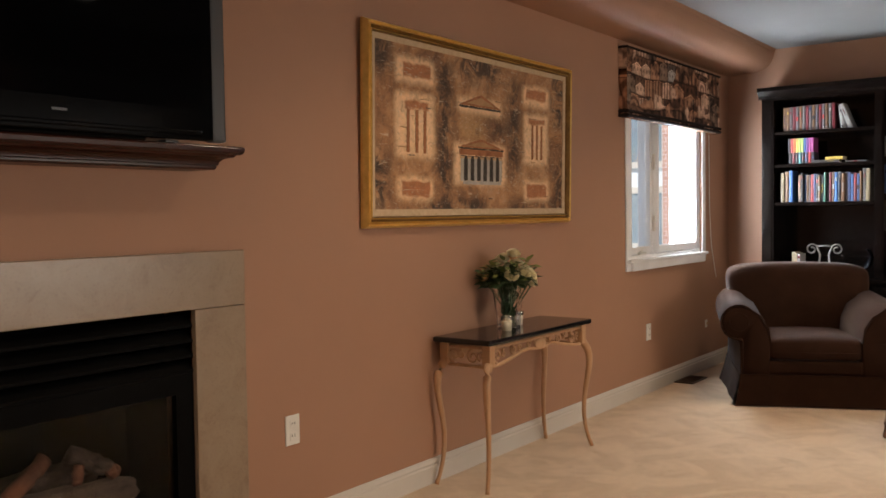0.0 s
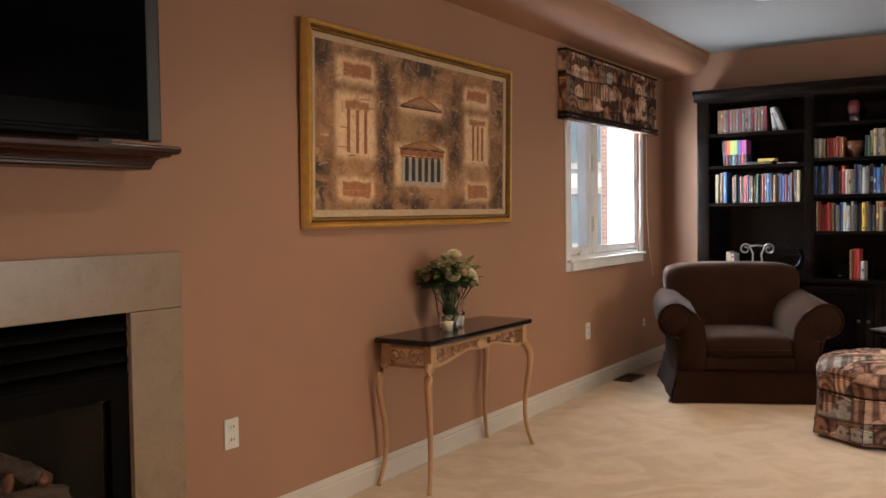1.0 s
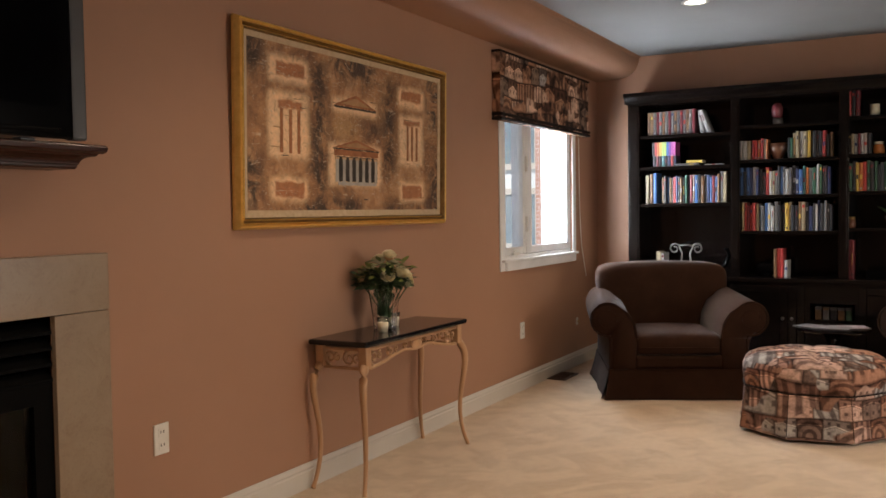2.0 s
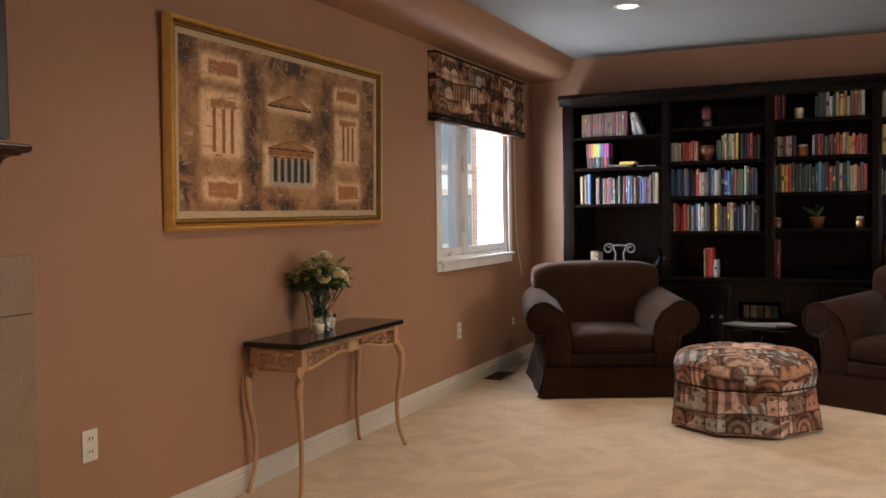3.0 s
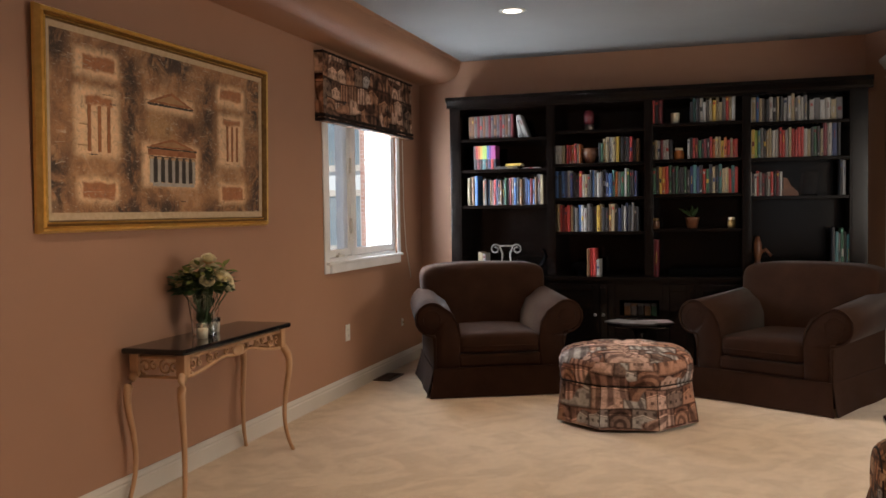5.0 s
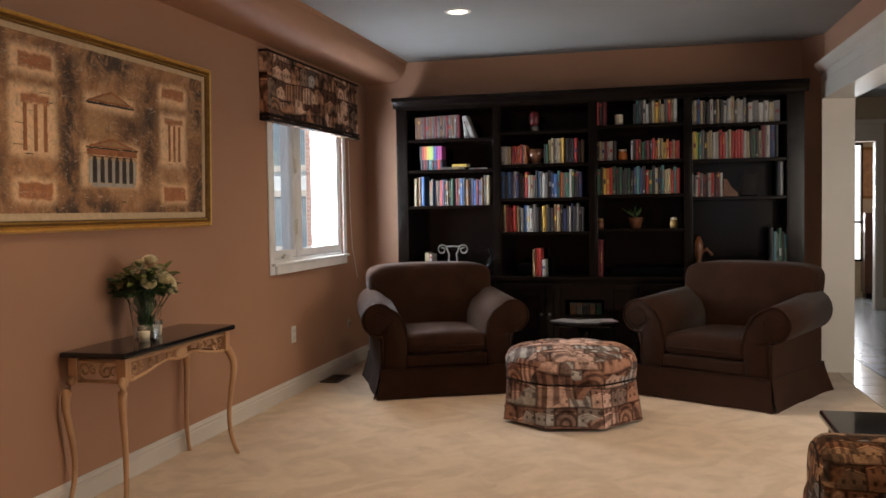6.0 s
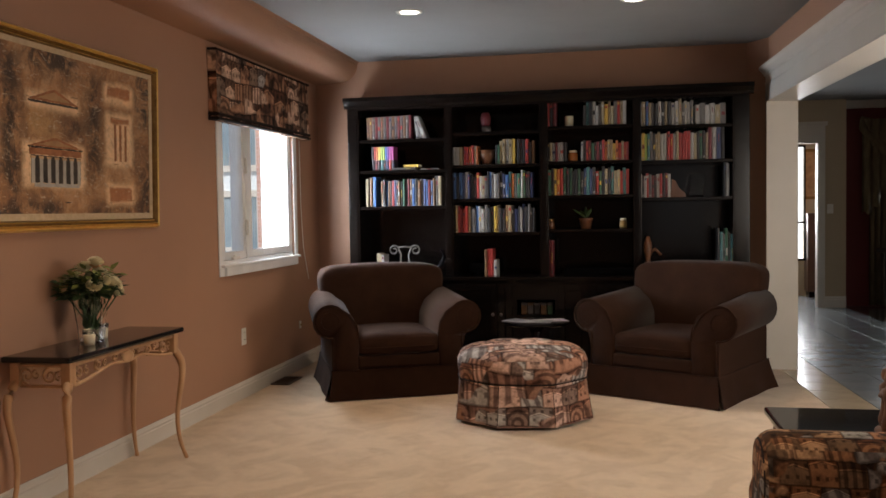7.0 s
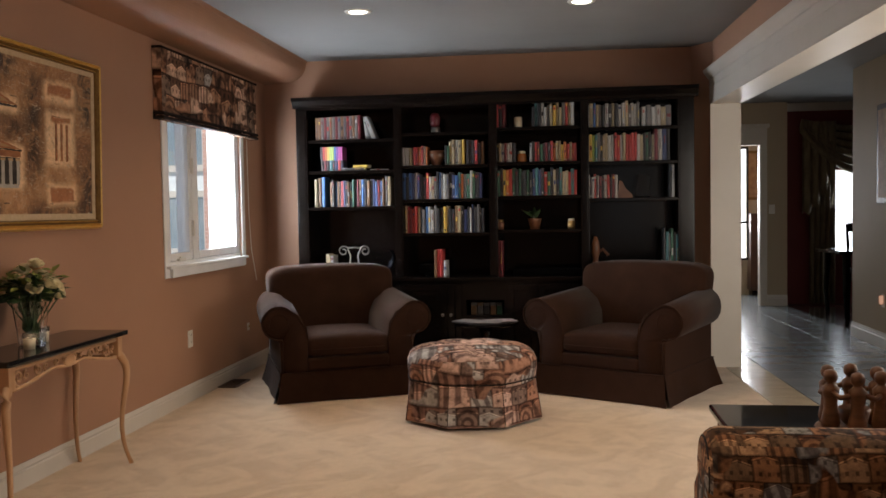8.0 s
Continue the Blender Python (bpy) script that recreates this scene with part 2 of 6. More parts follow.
def tapestry(name, tint, scale=9.0, dark=1.0, gaps=0.4, void=(0.13, 0.115, 0.11)):
    """Woven scene of old buildings: each patch holds an arch, a colonnade, a row of windows or a plain wall."""
    m, nt, b = shade(name, 0.85, 0, 0.2)
    v = coords(nt, (1, 1, 1), "UV")

    def link(src, dst):
        if isinstance(src, (int, float)):
            dst.default_value = src
        else:
            nt.links.new(src, dst)

    def calc(op, p, q=0.0):
        n = node(nt, "ShaderNodeMath", operation=op)
        link(p, n.inputs[0])
        link(q, n.inputs[1])
        return n.outputs[0]

    def blend(fac, p, q, mode="MIX"):
        n = node(nt, "ShaderNodeMix", data_type="RGBA", blend_type=mode)
        link(fac, n.inputs["Factor"])
        nt.links.new(p, n.inputs["A"])
        nt.links.new(q, n.inputs["B"])
        return n.outputs["Result"]

    warp = node(nt, "ShaderNodeTexNoise", Scale=scale * 0.55, Detail=2.0)
    nt.links.new(v, warp.inputs["Vector"])
    wsep = node(nt, "ShaderNodeSeparateColor")
    nt.links.new(warp.outputs["Color"], wsep.inputs["Color"])
    uv = node(nt, "ShaderNodeSeparateXYZ")
    nt.links.new(v, uv.inputs[0])
    grey = tuple(0.5 * (tint[0] + tint[2]) * k for k in (0.96, 0.96, 0.98))
    lines = [(0.25, (0.36, 0.31, 0.30)), (0.48, (0.80, 0.75, 0.72)), (0.75, (1.15, 1.12, 1.08))]

    def wave(p, k):
        return calc("SINE", calc("MULTIPLY", p, k))

    def unit(p):
        return calc("ADD", calc("MULTIPLY", p, 0.5), 0.5)

    def townscape(sc, shift):
        """One layer of patches, sc to the metre."""
        y = calc("ADD", calc("MULTIPLY", uv.outputs["Y"], sc * 1.2), calc("ADD", calc("MULTIPLY", wsep.outputs["Red"], 0.6), shift))
        row = calc("FLOOR", y)
        x = calc("ADD", calc("ADD", calc("MULTIPLY", uv.outputs["X"], sc), calc("MULTIPLY", row, 0.37)), calc("MULTIPLY", wsep.outputs["Green"], 0.5))
        col = calc("FLOOR", x)
        fx, fy = calc("SUBTRACT", x, col), calc("SUBTRACT", y, row)
        idv = node(nt, "ShaderNodeCombineXYZ")
        nt.links.new(col, idv.inputs["X"])
        nt.links.new(row, idv.inputs["Y"])
        rnd = node(nt, "ShaderNodeTexWhiteNoise", noise_dimensions="2D")
        nt.links.new(idv.outputs[0], rnd.inputs["Vector"])
        rs = node(nt, "ShaderNodeSeparateColor")
        nt.links.new(rnd.outputs["Color"], rs.inputs["Color"])
        wall = ramp(nt, rs.outputs["Red"], [(0.0, tuple(0.42 * c for c in tint)), (0.15, (0.62 * tint[0], 0.5 * tint[1], 0.42 * tint[2])), (0.34, tint), (0.55, grey), (0.70, tuple(1.2 * c for c in tint)),
                                            (0.86, (0.75 * tint[0], 0.58 * tint[1], 0.48 * tint[2]))], "CONSTANT")
        dx, dy = calc("SUBTRACT", fx, 0.5), calc("MULTIPLY", calc("SUBTRACT", fy, 0.10), 0.8)
        dist = calc("SQRT", calc("ADD", calc("MULTIPLY", dx, dx), calc("MULTIPLY", dy, dy)))
        arch = ramp(nt, unit(wave(dist, 21.0)), lines)
        bars = ramp(nt, unit(wave(fx, 20.0)), lines)
        wins = ramp(nt, unit(calc("MAXIMUM", wave(fx, 19.0), wave(fy, 14.0))), [(0.12, (0.30, 0.26, 0.25)), (0.45, (1.08, 1.05, 1.0))])
        roof = ramp(nt, unit(wave(calc("ADD", fx, calc("MULTIPLY", fy, 0.35)), 13.0)), lines)
        pat = blend(ramp(nt, rs.outputs["Green"], [(0.0, (0, 0, 0)), (0.14, (1, 1, 1))], "CONSTANT"), arch, bars)
        pat = blend(ramp(nt, rs.outputs["Green"], [(0.0, (0, 0, 0)), (0.38, (1, 1, 1))], "CONSTANT"), pat, wins)
        pat = blend(ramp(nt, rs.outputs["Green"], [(0.0, (0, 0, 0)), (0.84, (1, 1, 1))], "CONSTANT"), pat, roof)
        res = blend(0.9, wall, pat, "MULTIPLY")
        side = calc("ABSOLUTE", calc("SUBTRACT", fx, 0.5))
        pitch = calc("MULTIPLY", side, calc("MULTIPLY", rs.outputs["Green"], 0.7))
        rise = calc("SUBTRACT", calc("ADD", calc("MULTIPLY", rs.outputs["Blue"], 0.40), 0.62), calc("ADD", fy, pitch))
        eaves = ramp(nt, calc("ADD", calc("MULTIPLY", rise, 0.5), 0.5), [(0.495, void), (0.505, (1.45, 1.4, 1.35)), (0.525, (1.35, 1.3, 1.25)), (0.535, (0.38, 0.34, 0.33)), (0.55, (1, 1, 1))])
        res = blend(1.0, res, eaves, "MULTIPLY")
        ed = calc("MINIMUM", calc("MINIMUM", fx, calc("SUBTRACT", 1.0, fx)), calc("MINIMUM", fy, calc("SUBTRACT", 1.0, fy)))
        return blend(1.0, res, ramp(nt, ed, [(0.02, (0.42, 0.38, 0.37)), (0.07, (1.15 * dark, 1.13 * dark, 1.12 * dark))]), "MULTIPLY")

    pick = node(nt, "ShaderNodeTexNoise", Scale=scale * 0.8, Detail=2.0)
    nt.links.new(v, pick.inputs["Vector"])
    out = blend(ramp(nt, pick.outputs["Fac"], [(0.49, (0, 0, 0)), (0.51, (1, 1, 1))]), townscape(scale, 0.0), townscape(scale * 1.8, 0.43))
    n3 = node(nt, "ShaderNodeTexNoise", Scale=scale * 3.2, Detail=6.0, Roughness=0.75)
    nt.links.new(v, n3.inputs["Vector"])
    out = blend(0.9, out, ramp(nt, n3.outputs["Fac"], [(0.36, (0.40, 0.37, 0.36)), (0.52, (1.0, 0.98, 0.96)), (0.66, (1.35, 1.32, 1.3))]), "MULTIPLY")
    gap = node(nt, "ShaderNodeTexNoise", Scale=scale * 1.15, Detail=3.0, Distortion=0.6)
    nt.links.new(v, gap.inputs["Vector"])
    out = blend(1.0, out, ramp(nt, gap.outputs["Fac"], [(gaps - 0.06, (0.16, 0.14, 0.14)), (gaps + 0.05, (1, 1, 1))]), "MULTIPLY")
    nt.links.new(out, b.inputs["Base Color"])
    n2 = node(nt, "ShaderNodeTexNoise", Scale=500.0)
    nt.links.new(v, n2.inputs["Vector"])
    bump(nt, b, n2.outputs["Fac"], 0.4, 0.001)
    return m


CANVAS = (2.900, 4.548, 1.284, 2.012)    # y from, to, z from, to


def canvas_paint():
    """Layered oil paint: soft cream and rust fields on an ochre ground, with smoky dark drifts between them."""
    m, nt, b = shade("layered oil paint", 0.5, 0, 0.3)
    v = coords(nt)

    def tex(scale, detail, rough, dist=0.0):
        n = node(nt, "ShaderNodeTexNoise", Scale=scale, Detail=detail, Roughness=rough, Distortion=dist)
        nt.links.new(v, n.inputs["Vector"])
        return n

    def calc(op, p, q):
        n = node(nt, "ShaderNodeMath", operation=op)
        for sock, val in zip(n.inputs, (p, q)):
            if isinstance(val, (int, float)):
                sock.default_value = val
            else:
                nt.links.new(val, sock)
        return n.outputs[0]

    def step(p, lo, hi, a, z):
        n = node(nt, "ShaderNodeMapRange", interpolation_type="SMOOTHSTEP")
        nt.links.new(p, n.inputs["Value"])
        for key, val in (("From Min", lo), ("From Max", hi), ("To Min", a), ("To Max", z)):
            n.inputs[key].default_value = val
        return n.outputs["Result"]

    warp = node(nt, "ShaderNodeSeparateColor")
    nt.links.new(tex(14.0, 5.0, 0.65).outputs["Color"], warp.inputs["Color"])
    at = node(nt, "ShaderNodeSeparateXYZ")
    nt.links.new(v, at.inputs[0])
    y0, y1, z0, z1 = CANVAS
    u = calc("DIVIDE", calc("SUBTRACT", calc("ADD", at.outputs["Y"], calc("MULTIPLY", warp.outputs["Red"], 0.04)), y0 + 0.020), y1 - y0)
    q = calc("DIVIDE", calc("SUBTRACT", calc("ADD", at.outputs["Z"], calc("MULTIPLY", warp.outputs["Green"], 0.04)), z0 + 0.020), z1 - z0)
    fine = tex(30.0, 6.0, 0.75, 1.0).outputs["Fac"]
    mid = tex(9.0, 7.0, 0.7, 0.9).outputs["Fac"]
    col = ramp(nt, tex(4.5, 8.0, 0.68, 0.8).outputs["Fac"], [(0.30, (0.14, 0.075, 0.042)), (0.42, (0.30, 0.150, 0.075)), (0.54, (0.44, 0.235, 0.115)), (0.66, (0.54, 0.33, 0.185)), (0.76, (0.38, 0.15, 0.060))])

    def field(box, soft, tint, power, grain, lo=0.36, hi=0.60):
        nonlocal col
        u0, u1, q0, q1 = box
        f = calc("MULTIPLY", calc("MULTIPLY", step(u, u0 - soft, u0 + soft, 0, 1), step(u, u1 - soft, u1 + soft, 1, 0)),
                 calc("MULTIPLY", step(q, q0 - 2 * soft, q0 + 2 * soft, 0, 1), step(q, q1 - 2 * soft, q1 + 2 * soft, 1, 0)))
        f = calc("MULTIPLY", f, calc("MULTIPLY", step(grain, lo, hi, 0.15, 1.0), power))
        n = node(nt, "ShaderNodeMix", data_type="RGBA")
        nt.links.new(f, n.inputs["Factor"])
        nt.links.new(col, n.inputs["A"])
        n.inputs["B"].default_value = (*tint, 1)
        col = n.outputs["Result"]

    smoke, cream, rust, pale = (0.042, 0.030, 0.025), (0.86, 0.60, 0.37), (0.40, 0.145, 0.055), (0.66, 0.56, 0.44)
    for bx in ((-0.1, 0.07, 0.80, 1.1), (0.26, 0.35, 0.10, 0.95), (0.37, 0.60, 0.86, 1.1), (0.64, 0.72, 0.22, 0.92), (0.50, 0.64, 0.50, 0.61), (0.92, 1.1, 0.62, 1.1), (0.94, 1.1, -0.1, 0.40), (-0.1, 0.06, 0.0, 0.35),
               (0.20, 0.52, -0.1, 0.10), (0.66, 0.95, -0.1, 0.05)):
        field(bx, 0.045, smoke, 0.95, mid, 0.40, 0.56)
    for bx in ((0.085, 0.255, 0.325, 0.715), (0.085, 0.258, 0.775, 0.93), (0.745, 0.90, 0.33, 0.70), (0.735, 0.90, 0.76, 0.90), (0.355, 0.632, 0.165, 0.44), (0.372, 0.610, 0.64, 0.745), (0.095, 0.25, 0.06, 0.20), (0.75, 0.905, 0.06, 0.205)):
        field(bx, 0.016, cream, 0.92, fine, 0.20, 0.44)
    field((0.38, 0.50, 0.47, 0.62), 0.03, (0.44, 0.27, 0.13), 0.8, fine, 0.25, 0.5)
    for bx in ((0.118, 0.240, 0.815, 0.895), (0.755, 0.885, 0.805, 0.880), (0.112, 0.237, 0.08, 0.175), (0.765, 0.892, 0.08, 0.18), (0.125, 0.230, 0.615, 0.670), (0.774, 0.876, 0.628, 0.667)):
        field(bx, 0.005, rust, 0.92, fine, 0.20, 0.40)
    scrape = tex(1.0, 5.0, 0.7, 2.2)
    stretch = coords(nt, (1, 13, 50))
    nt.links.new(stretch, scrape.inputs["Vector"])
    n = node(nt, "ShaderNodeMix", data_type="RGBA")
    nt.links.new(step(scrape.outputs["Fac"], 0.58, 0.64, 0.0, 0.6), n.inputs["Factor"])
    nt.links.new(col, n.inputs["A"])
    n.inputs["B"].default_value = (*pale, 1)
    mul = node(nt, "ShaderNodeMix", data_type="RGBA", blend_type="MULTIPLY")
    mul.inputs["Factor"].default_value = 0.55
    nt.links.new(n.outputs["Result"], mul.inputs["A"])
    nt.links.new(ramp(nt, fine, [(0.30, (0.35, 0.31, 0.28)), (0.5, (0.95, 0.92, 0.88)), (0.68, (1.3, 1.22, 1.1))]), mul.inputs["B"])
    nt.links.new(mul.outputs["Result"], b.inputs["Base Color"])
    bump(nt, b, fine, 0.8, 0.005)
    return m


def brickwork():
    m, nt, b = shade("pale red house brick", 0.9)
    v = coords(nt, (1, 1, 1))
    sw = node(nt, "ShaderNodeSeparateXYZ")
    cb = node(nt, "ShaderNodeCombineXYZ")
    nt.links.new(v, sw.inputs[0])
    nt.links.new(sw.outputs["X"], cb.inputs["X"])
    nt.links.new(sw.outputs["Z"], cb.inputs["Y"])
    t = node(nt, "ShaderNodeTexBrick", Scale=4.4)
    t.inputs["Color1"].default_value = (0.55, 0.34, 0.28, 1)
    t.inputs["Color2"].default_value = (0.48, 0.28, 0.23, 1)
    t.inputs["Mortar"].default_value = (0.72, 0.68, 0.64, 1)
    t.inputs["Row Height"].default_value = 0.33
    t.inputs["Brick Width"].default_value = 1.0
    nt.links.new(cb.outputs[0], t.inputs["Vector"])
    nt.links.new(t.outputs["Color"], b.inputs["Base Color"])
    return m


def glow(name, c, strength):
    m, nt, b = shade(name)
    b.inputs["Emission Color"].default_value = (*c, 1)
    b.inputs["Emission Strength"].default_value = strength
    return m


GRANITE, MARBLE, CARPET, OILPAINT, BRICK = granite(), marble(), carpet(), canvas_paint(), brickwork()
TAP_ROSE = tapestry("grey rose building tapestry", (0.44, 0.315, 0.275), 4.2, 0.95, 0.31, (0.52, 0.44, 0.42))
TAP_DARK = tapestry("black ochre building tapestry", (0.52, 0.37, 0.285), 3.7, 0.9, 0.40, (0.26, 0.21, 0.19))
TAP_OCHRE = tapestry("ochre building tapestry", (0.36, 0.225, 0.135), 7.6, 0.95, 0.36, (0.42, 0.32, 0.26))
LENS = glow("lit lamp lens", (1.0, 0.90, 0.74), 9.0)
BRIGHT = glow("overcast daylight beyond", (0.93, 0.97, 1.0), 2.2)


# ---- building helpers ----
def thing(name, m=None, label="", category="", group="", kind=""):
    ob = new(name)
    if m is not None:
        ob.matrix_world = m
    ob.empty_display_size = 0.1
    return tagged(ob, label, category, group, kind)


def part(name, bm, material, parent=None, label="", smooth=False, m=None):
    """Links a bmesh as one mesh object under a thing or a part."""
    me = bpy.data.meshes.new(name)
    bmesh.ops.recalc_face_normals(bm, faces=bm.faces)
    bm.to_mesh(me)
    bm.free()
    me.materials.append(material)
    if smooth:
        me.polygons.foreach_set("use_smooth", [True] * len(me.polygons))
    ob = new(name, me)
    if parent is not None:
        ob.parent = parent
    if m is not None:
        ob.matrix_local = m
    if label:
        tagged(ob, label)
    return ob


def box(bm, x0, x1, y0, y1, z0, z1, bev=0.0):
    g = bmesh.ops.create_cube(bm, size=1.0)
    vs = g["verts"]
    bmesh.ops.transform(bm, matrix=Matrix.Translation(((x0 + x1) / 2, (y0 + y1) / 2, (z0 + z1) / 2)) @ Matrix.Diagonal((x1 - x0, y1 - y0, z1 - z0, 1)), verts=vs)
    if bev:
        es = list({e for v in vs for e in v.link_edges})
        bmesh.ops.bevel(bm, geom=es, offset=bev, segments=2, profile=0.6, affect="EDGES", clamp_overlap=True)
    return bm


def B(*a, bev=0.0):
    return box(bmesh.new(), *a, bev=bev)


def prism(bm, pts, axis, a, b):
    """A closed outline swept along an axis ("x", "y" or "z") from a to b."""
    def at(p, q, c):
        return {"x": (c, p, q), "y": (p, c, q), "z": (p, q, c)}[axis]
    lo = [bm.verts.new(at(p, q, a)) for p, q in pts]
    hi = [bm.verts.new(at(p, q, b)) for p, q in pts]
    n = len(pts)
    for i in range(n):
        bm.faces.new((lo[i], lo[(i + 1) % n], hi[(i + 1) % n], hi[i]))
    bm.faces.new(lo)
    bm.faces.new(list(reversed(hi)))
    return bm


def tube(bm, path, radii, seg=8, flat=1.0):
    """A round bar along a path with a radius at each point."""
    path = [Vector(p) for p in path]
    rings = []
    for i, p in enumerate(path):
        d = (path[min(i + 1, len(path) - 1)] - path[max(i - 1, 0)]).normalized()
        up = Vector((0, 0, 1)) if abs(d.z) < 0.9 else Vector((0, 1, 0))
        u = d.cross(up).normalized()
        w = u.cross(d).normalized()
        r = radii[i] if isinstance(radii, (list, tuple)) else radii
        rings.append([bm.verts.new(p + u * (r * math.cos(k * math.tau / seg)) + w * (r * flat * math.sin(k * math.tau / seg))) for k in range(seg)])
    for a, b in zip(rings, rings[1:]):
        for k in range(seg):
            bm.faces.new((a[k], a[(k + 1) % seg], b[(k + 1) % seg], b[k]))
    bm.faces.new(list(reversed(rings[0])))
    bm.faces.new(rings[-1])
    return bm


def lathe(bm, prof, seg=24, c=(0, 0, 0)):
    """A turned shape: (radius, height) pairs about an upright axis at c."""
    rings = []
    for r, z in prof:
        rings.append([bm.verts.new((c[0] + max(r, 1e-4) * math.cos(k * math.tau / seg), c[1] + max(r, 1e-4) * math.sin(k * math.tau / seg), c[2] + z)) for k in range(seg)])
    for a, b in zip(rings, rings[1:]):
        for k in range(seg):
            bm.faces.new((a[k], a[(k + 1) % seg], b[(k + 1) % seg], b[k]))
    bm.faces.new(list(reversed(rings[0])))
    bm.faces.new(rings[-1])
    return bm


def spow(v, e):
    return math.copysign(abs(v) ** e, v)


def cushion(bm, c, s, e1=0.35, e2=0.35, nu=40, nv=20, warp=None):
    """A stuffed, rounded block of full size s about c."""
    rows = []
    for j in range(nv + 1):
        ph = -math.pi / 2 + math.pi * j / nv
        row = []
        for i in range(nu):
            th = math.tau * i / nu
            p = Vector((s[0] / 2 * spow(math.cos(ph), e1) * spow(math.cos(th), e2), s[1] / 2 * spow(math.cos(ph), e1) * spow(math.sin(th), e2), s[2] / 2 * spow(math.sin(ph), e1)))
            if warp:
                p = warp(p)
            row.append(bm.verts.new(p + Vector(c)))
        rows.append(row)
    for a, b in zip(rows, rows[1:]):
        for i in range(nu):
            bm.faces.new((a[i], a[(i + 1) % nu], b[(i + 1) % nu], b[i]))
    bmesh.ops.remove_doubles(bm, verts=bm.verts, dist=1e-5)
    return bm


def box_uv(ob, k=1.0):
    """Cloth is laid on each side flat, in metres."""
    me = ob.data
    uv = me.uv_layers.new(name="UVMap")
    for poly in me.polygons:
        n = poly.normal
        ax = max(range(3), key=lambda i: abs(n[i]))
        for li in poly.loop_indices:
            co = me.vertices[me.loops[li].vertex_index].co
            p = (co.y, co.z) if ax == 0 else (co.x, co.z) if ax == 1 else (co.x, co.y)
            uv.data[li].uv = (p[0] * k + 0.37 * ax, p[1] * k)
    return ob


def round_uv(ob, k=1.0):
    """Cloth wrapped round an upright axis, in metres."""
    me = ob.data
    uv = me.uv_layers.new(name="UVMap")
    for poly in me.polygons:
        c = poly.center
        top = abs(poly.normal.z) > 0.75
        a0 = math.atan2(c.y, c.x)
        for li in poly.loop_indices:
            co = me.vertices[me.loops[li].vertex_index].co
            if top:
                uv.data[li].uv = (co.x * k, co.y * k)
            else:
                a = math.atan2(co.y, co.x)
                a += math.tau if a - a0 < -math.pi else -math.tau if a - a0 > math.pi else 0
                uv.data[li].uv = (a * 0.40 * k, co.z * k)
    return ob


# ---- the room ----
YB = 7.47        # wall behind the bookcase
YR = -2.50       # wall behind the camera
S = "structure"
EAST = Matrix.Translation((RX, 7.243, 0)) @ pose(0, 0, 0, 0, 0, 2.3) @ Matrix.Translation((-RX, -7.243, 0))    # the east side runs slightly askew


def east_x(x, y):
    return x - (y - 7.243) * math.tan(radians(2.3))


WIN = (5.50, 6.84, 0.93, 2.12)      # window opening: y from, to, z from, to
FIRE = (0.93, 1.945, 0.0, 0.945)    # fireplace opening

w = bmesh.new()
for y0, y1, z0, z1 in ((YR, FIRE[0], 0, CEIL), (FIRE[0], FIRE[1], FIRE[3], CEIL), (FIRE[1], WIN[0], 0, CEIL),
                       (WIN[0], WIN[1], 0, WIN[2]), (WIN[0], WIN[1], WIN[3], CEIL), (WIN[1], YB + 0.15, 0, CEIL)):
    box(w, -0.15, 0, y0, y1, z0, z1)
tagged(part("wall_west", w, WALL), "tan painted wall with fireplace and window openings", "wall", kind=S)
tagged(part("wall_north", B(0.0, RX + 0.2, YB, YB + 0.15, 0, CEIL), WALL), "tan painted wall behind the bookcase", "wall", kind=S)
JY = 7.243
w = bmesh.new()
box(w, RX + 0.004, RX + 0.20, JY + 0.012, YB, 0, CEIL)
box(w, RX + 0.004, RX + 0.20, 2.60, JY + 0.012, 2.078, CEIL)
for y0, y1, z0, z1 in ((YR, -1.80, 0, CEIL), (-1.80, 0.60, 0, 0.40), (-1.80, 0.60, 2.20, CEIL), (0.60, 2.60, 0, CEIL)):
    box(w, RX + 0.004, RX + 0.20, y0, y1, z0, z1)
tagged(part("wall_east", w, WALL, m=EAST), "tan painted wall with a wide cased opening", "wall", kind=S)
w = bmesh.new()
box(w, -0.15, RX + 0.7, YR - 0.15, YR, 0, CEIL)
# glow for three unseen panes added to close the fill lamps' openings
BRIGHTER = glow("fill pane glow", (1.0, 0.95, 0.88), 0.9)
gw = thing("fill_pane_east", EAST, label="unseen glowing pane added behind the east fill lamp", category="window", kind=S)
part("pane", B(RX + 0.16, RX + 0.17, -1.80, 0.60, 0.40, 2.20), BRIGHTER, gw)
tagged(part("wall_south", w, WALL), "tan painted wall behind the camera", "wall", kind=S)
tagged(part("floor", prism(bmesh.new(), [(-0.15, YR - 0.15), (east_x(RX + 0.09, YR - 0.15), YR - 0.15), (east_x(RX + 0.09, YB + 0.15), YB + 0.15), (-0.15, YB + 0.15)], "z", -0.10, 0.0), CARPET), "cream cut pile carpet with vacuum strokes", "carpet", kind=S)
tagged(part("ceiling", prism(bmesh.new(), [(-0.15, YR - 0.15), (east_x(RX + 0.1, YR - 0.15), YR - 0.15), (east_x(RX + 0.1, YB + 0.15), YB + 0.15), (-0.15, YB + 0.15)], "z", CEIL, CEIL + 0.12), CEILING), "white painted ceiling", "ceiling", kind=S)
